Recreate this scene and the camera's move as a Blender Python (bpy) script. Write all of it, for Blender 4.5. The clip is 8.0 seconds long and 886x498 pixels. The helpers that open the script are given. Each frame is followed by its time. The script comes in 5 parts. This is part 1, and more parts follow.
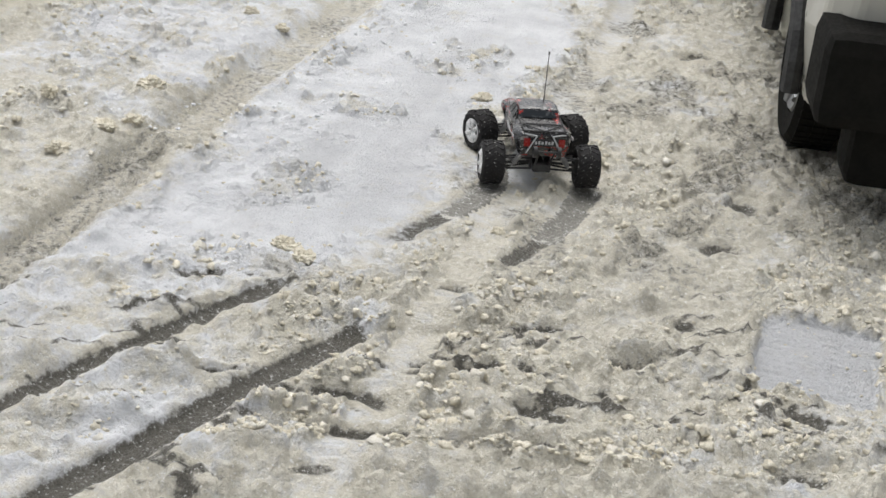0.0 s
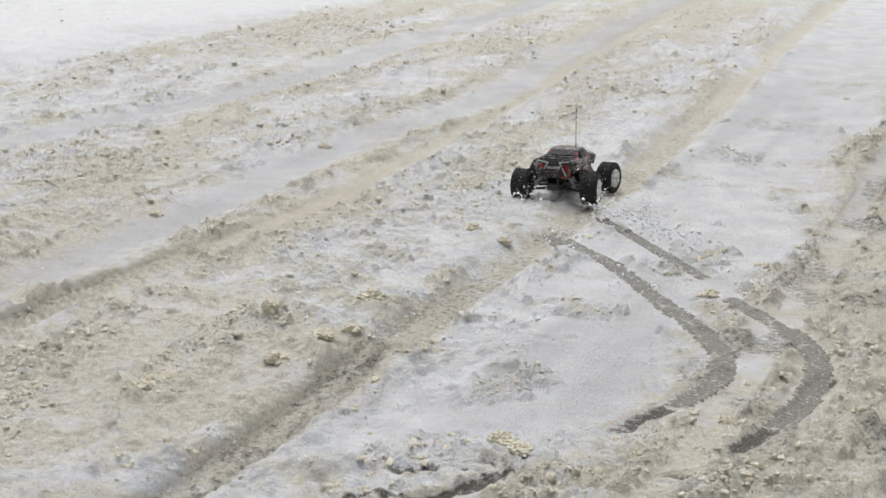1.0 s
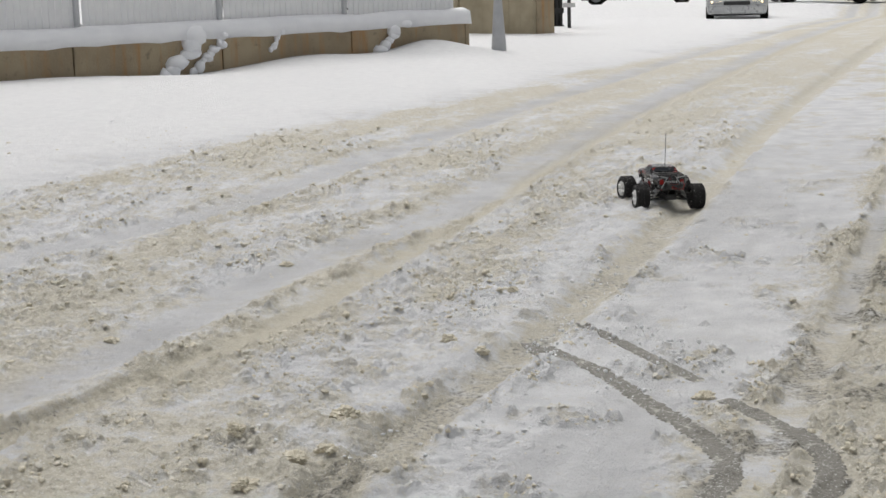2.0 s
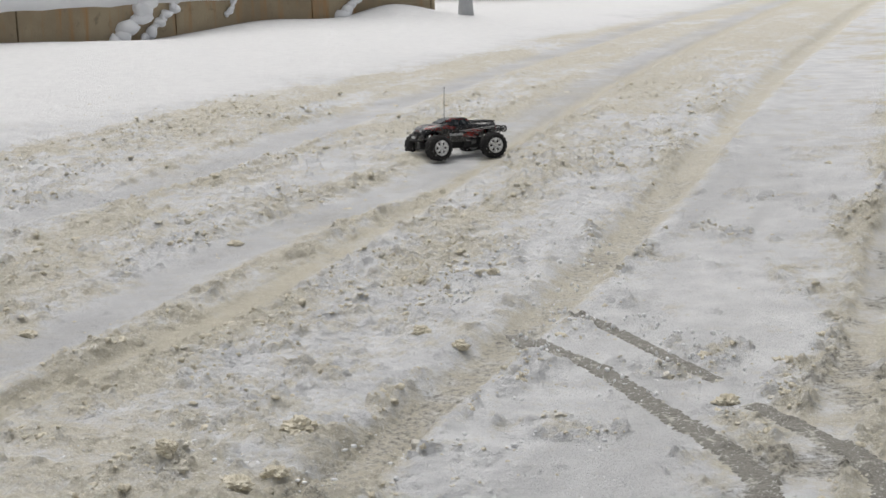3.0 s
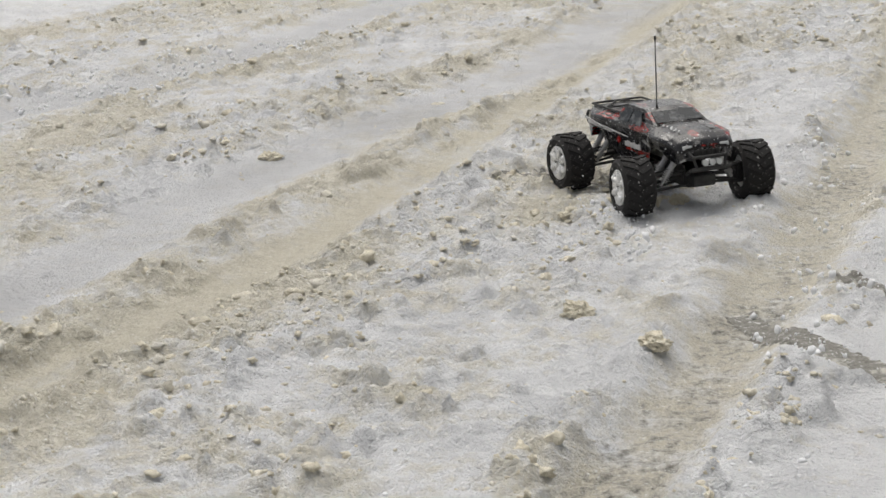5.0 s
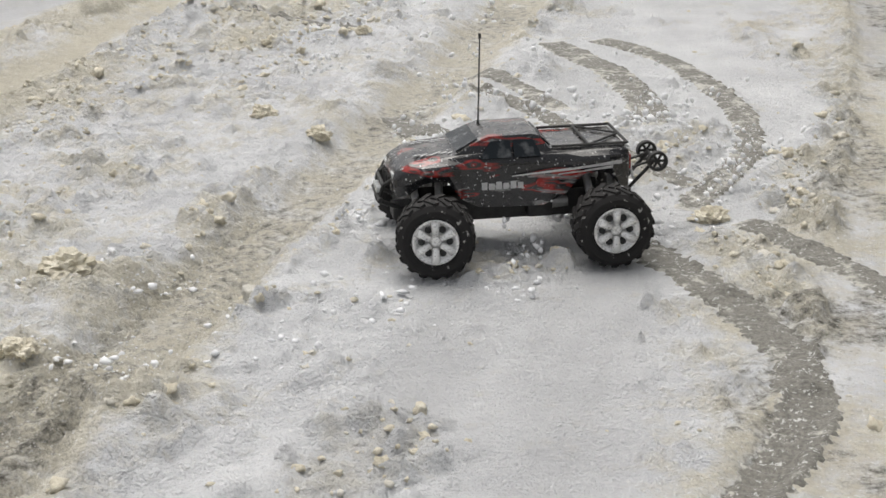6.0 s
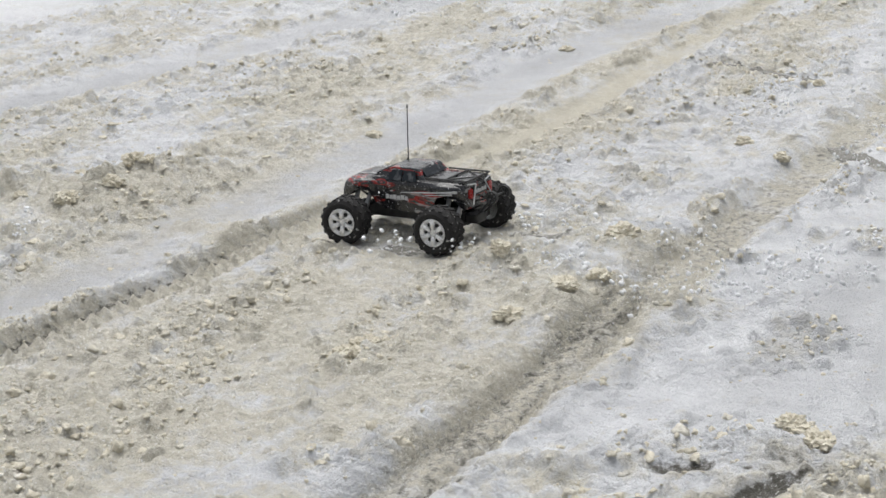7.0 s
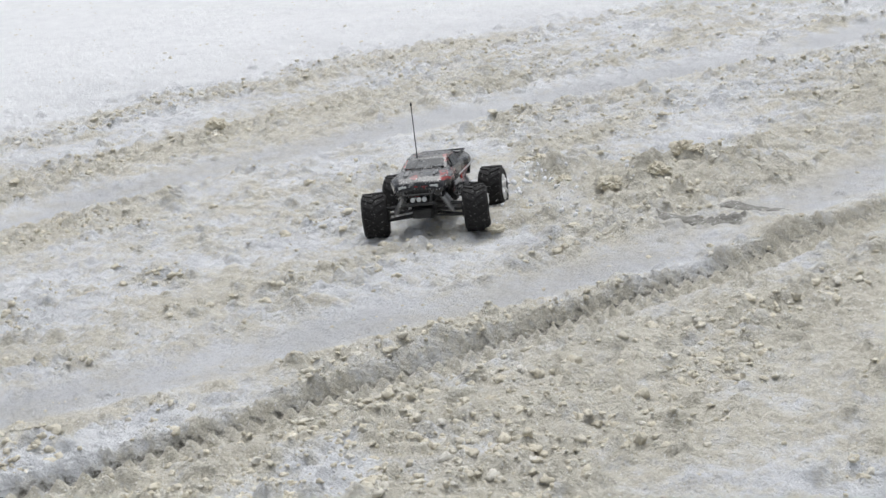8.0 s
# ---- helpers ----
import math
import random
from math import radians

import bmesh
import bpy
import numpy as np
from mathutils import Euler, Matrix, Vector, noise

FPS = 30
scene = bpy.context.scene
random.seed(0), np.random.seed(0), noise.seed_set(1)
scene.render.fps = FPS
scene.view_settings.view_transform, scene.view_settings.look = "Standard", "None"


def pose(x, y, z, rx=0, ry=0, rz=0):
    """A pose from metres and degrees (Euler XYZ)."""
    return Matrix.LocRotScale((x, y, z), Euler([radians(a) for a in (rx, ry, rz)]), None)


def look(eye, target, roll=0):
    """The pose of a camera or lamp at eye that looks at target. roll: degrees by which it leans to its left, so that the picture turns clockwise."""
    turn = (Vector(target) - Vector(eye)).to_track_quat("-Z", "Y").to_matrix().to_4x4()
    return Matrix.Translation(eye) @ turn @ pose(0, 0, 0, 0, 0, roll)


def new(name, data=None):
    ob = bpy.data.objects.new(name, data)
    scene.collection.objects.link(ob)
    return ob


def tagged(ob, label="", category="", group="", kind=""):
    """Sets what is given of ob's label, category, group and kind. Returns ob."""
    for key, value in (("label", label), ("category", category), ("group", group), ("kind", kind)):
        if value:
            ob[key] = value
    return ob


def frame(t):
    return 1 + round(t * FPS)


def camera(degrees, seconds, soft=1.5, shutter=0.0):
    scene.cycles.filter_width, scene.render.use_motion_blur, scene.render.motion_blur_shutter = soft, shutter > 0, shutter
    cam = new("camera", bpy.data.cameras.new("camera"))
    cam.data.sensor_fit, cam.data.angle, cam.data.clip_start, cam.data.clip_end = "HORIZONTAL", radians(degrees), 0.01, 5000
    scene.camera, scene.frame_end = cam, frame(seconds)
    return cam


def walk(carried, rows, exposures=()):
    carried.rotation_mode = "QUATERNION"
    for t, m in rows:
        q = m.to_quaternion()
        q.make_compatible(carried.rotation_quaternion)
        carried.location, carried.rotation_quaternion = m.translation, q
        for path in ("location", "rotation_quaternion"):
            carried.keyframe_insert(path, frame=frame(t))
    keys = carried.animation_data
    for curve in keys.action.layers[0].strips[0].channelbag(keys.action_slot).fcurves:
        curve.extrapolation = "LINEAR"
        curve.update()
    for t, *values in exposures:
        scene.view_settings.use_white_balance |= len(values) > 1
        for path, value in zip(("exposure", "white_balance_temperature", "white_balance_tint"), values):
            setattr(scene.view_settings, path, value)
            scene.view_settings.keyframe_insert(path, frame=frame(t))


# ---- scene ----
cam = camera(29.30, 8.0, soft=1.55)


def eye(x, y, z, pan, tilt, roll):
    """Camera pose: pan to the left, tilt up, roll, in degrees."""
    return Matrix.Translation((x, y, z)) @ pose(0, 0, 0, 90 + tilt, 0, pan) @ pose(0, 0, 0, 0, 0, roll)


PATH = [
    (0.0, -0.028, -1.911, 2.392, -6.41, -24.05, 6.66),
    (0.5, 0.059, -1.919, 2.340, 0.60, -21.85, 3.91),
    (1.0, 0.151, -1.852, 2.122, 3.57, -15.74, 0.46),
    (1.5, 0.102, -1.701, 2.018, 3.19, -13.13, -1.04),
    (1.7, 0.086, -1.579, 1.974, 2.94, -11.89, -1.45),
    (2.8, 0.033, -0.881, 1.820, -0.05, -11.04, -1.72),
    (3.0, 0.003, -0.383, 1.733, 0.89, -12.31, -1.78),
    (3.2, -0.077, 0.595, 1.557, 2.44, -13.39, -2.73),
    (3.3, -0.123, 1.003, 1.469, 3.53, -13.96, -2.34),
    (3.5, -0.345, 2.198, 1.206, 7.32, -14.62, -2.33),
    (3.6, -0.475, 2.659, 1.102, 10.40, -14.45, -2.92),
    (4.0, -0.535, 2.707, 1.090, 13.85, -13.75, -3.65),
    (4.2, -0.543, 2.729, 1.093, 14.16, -13.08, -3.79),
    (5.3, -0.092, 2.287, 1.162, -0.73, -16.57, -2.62),
    (5.5, -0.015, 2.215, 1.163, -2.85, -17.40, -2.37),
    (5.8, 0.059, 1.974, 1.183, -5.91, -19.22, -0.87),
    (6.0, 0.010, 1.450, 1.270, -3.66, -20.17, -0.80),
    (6.2, -0.077, 0.634, 1.489, -0.15, -20.46, -0.60),
    (6.3, -0.077, 0.220, 1.612, 2.73, -20.92, -2.14),
    (6.4, -0.043, -0.354, 1.800, 6.48, -21.26, -2.66),
    (6.5, 0.016, -0.731, 1.926, 8.25, -20.46, -3.20),
    (7.0, 0.036, -0.697, 1.894, 12.59, -18.94, -3.39),
    (7.5, 0.061, -0.731, 1.879, 20.55, -18.13, -5.28),
    (8.0, -0.061, -0.386, 1.682, 31.96, -16.73, -5.94),
]
walk(cam, [(t, eye(*p)) for t, *p in PATH], [(0.0, 0.26, 6460, 10), (0.5, 0.24, 6460, 10), (1.0, 0.05, 6500, 10), (1.6, -0.14, 6560, 10), (2.8, -0.24, 6640, 10), (3.3, -0.06, 6560, 10), (5.5, 0.05, 6740, 10), (6.5, 0.18, 6550, 10), (8.0, 0.12, 6260, 10)])

# ---- light: overcast winter daylight ----
world = bpy.data.worlds.new("overcast_sky")
scene.world = world
world.use_nodes = True
wn, wl = world.node_tree.nodes, world.node_tree.links
wn.clear()
sky = wn.new("ShaderNodeTexSky")
sky.sky_type, sky.sun_disc = "NISHITA", False
sky.sun_elevation, sky.sun_rotation = radians(68), radians(-20)
sky.dust_density, sky.air_density = 4.0, 1.0
grey = wn.new("ShaderNodeHueSaturation")
grey.inputs["Saturation"].default_value = 0.22
back = wn.new("ShaderNodeBackground")
back.inputs["Strength"].default_value = 0.122
wout = wn.new("ShaderNodeOutputWorld")
wl.new(sky.outputs[0], grey.inputs["Color"])
wl.new(grey.outputs[0], back.inputs["Color"])
wl.new(back.outputs[0], wout.inputs["Surface"])
sun = new("sun", bpy.data.lights.new("sun", "SUN"))
sun.data.energy, sun.data.angle, sun.data.color = 1.5, radians(55), (1.0, 0.985, 0.95)
sun.matrix_world = look((-4.0, 11.0, 30), (0, 0, 0))


# ---- materials ----
class Mat:
    """A node material with a Principled shader and short ways to add noise, ramps and bump."""

    def __init__(self, name, color=(0.5, 0.5, 0.5), rough=0.6, metal=0.0):
        self.m = bpy.data.materials.new(name)
        self.m.use_nodes = True
        self.n, self.l = self.m.node_tree.nodes, self.m.node_tree.links
        self.b = self.n["Principled BSDF"]
        self.set(color, rough, metal)
        self.co = self.n.new("ShaderNodeTexCoord")
        self.heights = []

    def set(self, color, rough, metal):
        self.b.inputs["Base Color"].default_value = (*color, 1)
        self.b.inputs["Roughness"].default_value = rough
        self.b.inputs["Metallic"].default_value = metal

    def noise(self, scale, detail=4.0, rough=0.55, stretch=None):
        t = self.n.new("ShaderNodeTexNoise")
        t.inputs["Scale"].default_value, t.inputs["Detail"].default_value = scale, detail
        t.inputs["Roughness"].default_value = rough
        if stretch:
            mp = self.n.new("ShaderNodeMapping")
            mp.inputs["Scale"].default_value = stretch
            self.l.new(self.co.outputs["Object"], mp.inputs["Vector"])
            self.l.new(mp.outputs[0], t.inputs["Vector"])
        else:
            self.l.new(self.co.outputs["Object"], t.inputs["Vector"])
        return t.outputs["Fac"]

    def attr(self, name):
        a = self.n.new("ShaderNodeAttribute")
        a.attribute_name = name
        return a.outputs["Fac"]

    def ramp(self, fac, lo, hi, v0=0.0, v1=1.0):
        r = self.n.new("ShaderNodeMapRange")
        for k, v in zip(("From Min", "From Max", "To Min", "To Max"), (lo, hi, v0, v1)):
            r.inputs[k].default_value = v
        self.l.new(fac, r.inputs["Value"])
        return r.outputs[0]

    def math(self, op, a, b):
        q = self.n.new("ShaderNodeMath")
        q.operation = op
        for i, v in enumerate((a, b)):
            if isinstance(v, (int, float)):
                q.inputs[i].default_value = v
            else:
                self.l.new(v, q.inputs[i])
        return q.outputs[0]

    def mix(self, fac, a, b):
        q = self.n.new("ShaderNodeMix")
        q.data_type = "RGBA"
        for sock, v in ((q.inputs["Factor"], fac), (q.inputs["A"], a), (q.inputs["B"], b)):
            if isinstance(v, (int, float)):
                sock.default_value = v
            elif isinstance(v, tuple):
                sock.default_value = (*v, 1)
            else:
                self.l.new(v, sock)
        return q.outputs["Result"]

    def color(self, out):
        self.l.new(out, self.b.inputs["Base Color"])

    def roughness(self, out):
        self.l.new(out, self.b.inputs["Roughness"])

    def bump(self, height, strength, distance):
        q = self.n.new("ShaderNodeBump")
        q.inputs["Strength"].default_value, q.inputs["Distance"].default_value = strength, distance
        self.l.new(height, q.inputs["Height"])
        if self.heights:
            self.l.new(self.heights[-1], q.inputs["Normal"])
        self.heights.append(q.outputs[0])
        self.l.new(q.outputs[0], self.b.inputs["Normal"])
        return self


def worn(name, color, second, rough=0.6, metal=0.0, scale=8.0, amount=0.6, bump=0.3, depth=0.003):
    """A surface of two close colours in patches, with fine grain and relief."""
    m = Mat(name, color, rough, metal)
    m.color(m.mix(m.ramp(m.noise(scale), 0.35, 0.7, 0, amount), color, second))
    m.roughness(m.ramp(m.noise(scale * 5), 0.3, 0.7, max(rough - 0.12, 0.05), min(rough + 0.12, 1)))
    m.bump(m.noise(scale * 12), bump, depth)
    return m.m


def slush_material():
    """Wet granular snow: blue-white clots, tan slush between them, black wet asphalt where it is worn through; the same
    black paints furrow shade.
    """
    m = Mat("street_slush", (0.8, 0.8, 0.8), 0.55)
    patch, clot, grain, fine = m.noise(1.6, 5), m.noise(9, 8, 0.72), m.noise(34, 6, 0.72), m.noise(150, 3, 0.65)
    snow = m.mix(m.ramp(m.noise(5, 4), 0.35, 0.65), (0.83, 0.84, 0.85), (0.68, 0.69, 0.705))
    slush = m.mix(m.ramp(grain, 0.36, 0.64), (0.55, 0.512, 0.41), (0.76, 0.728, 0.635))
    dirt = m.math("ADD", m.attr("dirt"), m.ramp(patch, 0.3, 0.7, -0.20, 0.20))
    dirt = m.math("ADD", dirt, m.ramp(clot, 0.34, 0.66, -0.48, 0.42))
    dirt = m.math("ADD", dirt, m.ramp(grain, 0.3, 0.7, -0.22, 0.22))
    base = m.mix(m.ramp(dirt, 0.15, 0.85), snow, slush)
    # fine dark brown specks, stronger where the slush is dirtier
    dark_specks = m.math("MULTIPLY", m.ramp(fine, 0.56, 0.70, 0.0, 0.42), m.ramp(dirt, 0.0, 0.7, 0.15, 0.8))
    base = m.mix(dark_specks, base, (0.27, 0.25, 0.20))
    # sparkle of wet grains, put into the colour as near-white specks
    painted_glint = m.ramp(m.noise(110, 2, 0.6), 0.62, 0.68, 0.0, 0.75)
    base = m.mix(painted_glint, base, (0.90, 0.90, 0.89))
    yellow = m.math("MULTIPLY", m.attr("yellow"), m.ramp(grain, 0.2, 0.6, 0.5, 1.0))
    base = m.mix(yellow, base, (0.55, 0.505, 0.375))
    ice = m.mix(m.ramp(grain, 0.3, 0.7), (0.44, 0.445, 0.45), (0.58, 0.585, 0.595))
    base = m.mix(m.attr("ice"), base, ice)
    base = m.mix(m.attr("fresh"), base, m.mix(m.ramp(clot, 0.35, 0.65), (0.91, 0.915, 0.92), (0.83, 0.835, 0.845)))
    wet = m.math("ADD", m.attr("wet"), m.ramp(grain, 0.35, 0.65, -0.35, 0.25))
    wet = m.ramp(wet, 0.25, 0.7)
    road = m.mix(m.ramp(fine, 0.35, 0.65), (0.075, 0.070, 0.055), (0.15, 0.14, 0.115))
    crystal = m.ramp(m.noise(85, 3, 0.7), 0.60, 0.65, 0.0, 0.85)
    road = m.mix(crystal, road, (0.72, 0.72, 0.70))
    m.color(m.mix(wet, base, road))
    m.roughness(m.math("SUBTRACT", m.ramp(grain, 0.3, 0.7, 0.5, 0.8), m.math("MULTIPLY", wet, 0.25)))
    m.bump(clot, 0.55, 0.040).bump(grain, 0.85, 0.018).bump(m.noise(75, 4, 0.65), 0.8, 0.009).bump(fine, 0.5, 0.004)
    return m.m


def clump_material():
    m = Mat("slush_clump", (0.6, 0.57, 0.5), 0.6)
    grain = m.noise(60, 5, 0.7)
    g = m.n.new("ShaderNodeNewGeometry")
    c = m.mix(m.ramp(grain, 0.35, 0.65), (0.66, 0.60, 0.46), (0.83, 0.785, 0.66))
    c = m.mix(m.ramp(g.outputs["Random Per Island"], 0.65, 1.0, 0, 0.6), c, (0.80, 0.79, 0.755))
    m.color(m.mix(m.ramp(m.noise(170, 2, 0.6), 0.58, 0.70, 0, 0.3), c, (0.40, 0.365, 0.28)))
    m.bump(grain, 0.9, 0.010).bump(m.noise(160, 3, 0.6), 0.6, 0.004)
    return m.m


def snow_material():
    m = Mat("fresh_snow", (0.82, 0.83, 0.85), 0.7)
    m.color(m.mix(m.ramp(m.noise(3), 0.3, 0.7), (0.91, 0.92, 0.93), (0.84, 0.85, 0.87)))
    m.bump(m.noise(20), 0.4, 0.01).bump(m.noise(120), 0.3, 0.003)
    return m.m


def paint_material():
    """Black lacquer with red flames and pale scratches, snow dusting and a painted sky sheen on the upper faces."""
    m = Mat("truck_paint", (0.012, 0.012, 0.013), 0.28)
    flame = m.noise(9, 3, 0.5, (0.55, 1.0, 2.6))
    c = m.mix(m.ramp(flame, 0.57, 0.60), (0.012, 0.012, 0.014), (0.34, 0.020, 0.014))
    edge = m.math("MULTIPLY", m.ramp(flame, 0.60, 0.62), m.ramp(flame, 0.66, 0.64))
    c = m.mix(edge, c, (0.03, 0.03, 0.03))
    ghost = m.noise(14, 4, 0.6, (0.5, 1.0, 2.2))
    c = m.mix(m.math("MULTIPLY", m.ramp(ghost, 0.60, 0.64), 0.6), c, (0.40, 0.40, 0.39))
    g = m.n.new("ShaderNodeNewGeometry")
    s = m.n.new("ShaderNodeSeparateXYZ")
    m.l.new(g.outputs["Normal"], s.inputs[0])
    up = m.ramp(s.outputs["Z"], 0.75, 0.98)
    # tan-grey on upward faces: snow dusting plus sky reflection put into the colour
    dust_sheen = m.math("MULTIPLY", up, m.ramp(m.noise(26, 5, 0.65), 0.40, 0.70, 0.02, 0.28))
    c = m.mix(dust_sheen, c, (0.52, 0.50, 0.46))
    speck = m.ramp(m.noise(130, 2, 0.5), 0.66, 0.70, 0, 0.7)
    c = m.mix(speck, c, (0.75, 0.75, 0.75))
    m.color(c)
    m.roughness(m.math("ADD", m.math("MULTIPLY", dust_sheen, 0.5), m.ramp(m.noise(40), 0.3, 0.7, 0.16, 0.32)))
    m.b.inputs["Coat Weight"].default_value, m.b.inputs["Coat Roughness"].default_value = 0.35, 0.12
    return m.m


def tyre_material():
    m = Mat("tyre_rubber", (0.012, 0.012, 0.012), 0.85)
    speck = m.ramp(m.noise(75, 3, 0.6), 0.64, 0.69, 0, 0.6)
    m.color(m.mix(speck, (0.013, 0.012, 0.012), (0.62, 0.61, 0.58)))
    m.bump(m.noise(220), 0.4, 0.002)
    return m.m


def glass_material(name, color):
    m = Mat(name, color, 0.25)
    m.b.inputs["Specular IOR Level"].default_value = 0.3
    m.color(m.mix(m.ramp(m.noise(30, 4), 0.5, 0.7, 0, 0.35), color, (0.35, 0.36, 0.37)))
    return m.m


def concrete_material():
    m = Mat("stained_concrete", (0.36, 0.29, 0.19), 0.85)
    c = m.mix(m.ramp(m.noise(1.3, 5), 0.35, 0.65), (0.40, 0.33, 0.22), (0.29, 0.23, 0.15))
    streak = m.noise(3.0, 4, 0.6, (2.2, 2.2, 0.25))
    c = m.mix(m.ramp(streak, 0.52, 0.68, 0, 0.75), c, (0.40, 0.22, 0.09))
    c = m.mix(m.ramp(m.noise(9, 5), 0.60, 0.72, 0, 0.6), c, (0.17, 0.14, 0.10))
    m.color(c)
    m.bump(m.noise(30), 0.5, 0.01)
    return m.m


SLUSH, CLUMP, SNOW = slush_material(), clump_material(), snow_material()
PAINT, TYRE, CONCRETE = paint_material(), tyre_material(), concrete_material()
TRUCK_GLASS = glass_material("truck_window", (0.010, 0.014, 0.018))
CAR_GLASS = glass_material("car_window", (0.02, 0.025, 0.03))
CHROME = worn("chrome_rim", (0.86, 0.86, 0.85), (0.70, 0.70, 0.69), 0.32, 0.35, 40, 0.5, 0.1, 0.0005)
HOLE_SHADE = worn("rim_hole_shade", (0.02, 0.02, 0.02), (0.05, 0.05, 0.05), 0.7, 0, 60)
PLASTIC = worn("black_plastic", (0.015, 0.015, 0.015), (0.05, 0.05, 0.048), 0.6, 0, 50, 0.6, 0.2, 0.001)
GREY_METAL = worn("grey_metal", (0.32, 0.33, 0.34), (0.2, 0.2, 0.2), 0.45, 0.8, 30)
ALLOY = worn("alloy_arm", (0.45, 0.45, 0.45), (0.25, 0.25, 0.25), 0.4, 0.8, 80)
RED = worn("red_lens", (0.32, 0.015, 0.012), (0.22, 0.01, 0.01), 0.25, 0, 30, 0.5, 0.1, 0.0005)
DECAL = worn("white_decal", (0.62, 0.62, 0.62), (0.4, 0.4, 0.4), 0.4, 0, 90, 0.6, 0.1, 0.0005)
LENS = worn("clear_lens", (0.6, 0.62, 0.62), (0.45, 0.46, 0.46), 0.15, 0, 60, 0.5, 0.05, 0.0005)
BEIGE = worn("beige_car_paint", (0.50, 0.49, 0.43), (0.42, 0.41, 0.36), 0.35, 0.1, 2.0, 0.6, 0.1, 0.001)
SILVER = worn("silver_car_paint", (0.46, 0.47, 0.47), (0.36, 0.37, 0.37), 0.32, 0.35, 2.0, 0.6, 0.1, 0.001)
DARKCAR = worn("grey_car_paint", (0.16, 0.17, 0.18), (0.28, 0.28, 0.28), 0.4, 0.2, 2.0, 0.7, 0.1, 0.001)
WOOD = worn("weathered_boards", (0.42, 0.36, 0.25), (0.28, 0.24, 0.16), 0.85, 0, 2.5, 0.8, 0.5, 0.01)
BUMPER = worn("black_bumper", (0.007, 0.007, 0.006), (0.014, 0.013, 0.011), 0.9, 0, 12, 0.6, 0.3, 0.002)
BUMPER.node_tree.nodes["Principled BSDF"].inputs["Specular IOR Level"].default_value = 0.12
POST = worn("galvanised_steel", (0.50, 0.51, 0.52), (0.38, 0.39, 0.40), 0.5, 0.3, 6)
SHRUB = worn("dark_shrub", (0.06, 0.07, 0.04), (0.12, 0.10, 0.06), 0.8, 0, 14)
FENCE_SLAT = worn("pale_fence_slat", (0.80, 0.80, 0.80), (0.70, 0.71, 0.72), 0.6, 0, 4)
lamp_mat = Mat("lit_headlamp", (0.9, 0.8, 0.6), 0.2)
lamp_mat.b.inputs["Emission Color"].default_value = (1.0, 0.80, 0.45, 1)
lamp_mat.b.inputs["Emission Strength"].default_value = 3.0
HEADLAMP = lamp_mat.m


# ---- mesh helpers ----
def part(name, bm, material, parent=None, label="", smooth=False):
    """Links a bmesh as one mesh object, under parent if there is one."""
    me = bpy.data.meshes.new(name)
    bmesh.ops.recalc_face_normals(bm, faces=bm.faces)
    bm.to_mesh(me)
    bm.free()
    if smooth:
        me.shade_smooth()
    me.materials.append(material)
    ob = new(name, me)
    ob.parent = parent
    return tagged(ob, label)


def empty(name, m, label, category, group="", kind=""):
    ob = new(name)
    ob.matrix_world = m
    return tagged(ob, label, category, group, kind)


def box(bm, x0, x1, y0, y1, z0, z1, bevel=0.0, m=None):
    r = bmesh.ops.create_cube(bm, size=1.0)
    vs = r["verts"]
    for v in vs:
        v.co = Vector(((x0 + x1) / 2 + v.co.x * (x1 - x0), (y0 + y1) / 2 + v.co.y * (y1 - y0), (z0 + z1) / 2 + v.co.z * (z1 - z0)))
    if m is not None:
        bmesh.ops.transform(bm, matrix=m, verts=vs)
    if bevel:
        es = list({e for v in vs for e in v.link_edges})
        bmesh.ops.bevel(bm, geom=es, offset=bevel, segments=2, affect="EDGES", profile=0.6)
    return bm


def rod(bm, a, b, r0, r1=None, seg=10):
    """A round bar from a to b."""
    a, b = Vector(a), Vector(b)
    d = b - a
    m = Matrix.Translation((a + b) / 2) @ d.to_track_quat("Z", "Y").to_matrix().to_4x4()
    bmesh.ops.create_cone(bm, cap_ends=True, segments=seg, radius1=r0, radius2=r1 if r1 is not None else r0, depth=d.length, matrix=m)
    return bm


def loft(bm, rings, close=True):
    """Skins a list of equal rings of points; caps the ends."""
    vs = [[bm.verts.new(p) for p in ring] for ring in rings]
    n = len(vs[0])
    for a, b in zip(vs, vs[1:]):
        for i in range(n if close else n - 1):
            j = (i + 1) % n
            bm.faces.new((a[i], a[j], b[j], b[i]))
    if close:
        bm.faces.new(vs[0])
        bm.faces.new(tuple(reversed(vs[-1])))
    return bm


def lathe(bm, profile, seg=32):
    """Turns a profile of (radius, y) round the y axis, closed on itself."""
    rings = []
    for i in range(seg):
        a = 2 * math.pi * i / seg
        rings.append([bm.verts.new((r * math.cos(a), y, r * math.sin(a))) for r, y in profile])
    n = len(profile)
    for i in range(seg):
        p, q = rings[i], rings[(i + 1) % seg]
        for k in range(n):
            l = (k + 1) % n
            bm.faces.new((p[k], p[l], q[l], q[k]))
    return bm


# ---- ground: one sheet of slush, ruts and banks ----
def lattice(seed):
    return np.random.default_rng(seed).random((256, 256))


LATTICES = [lattice(s) for s in range(8)]


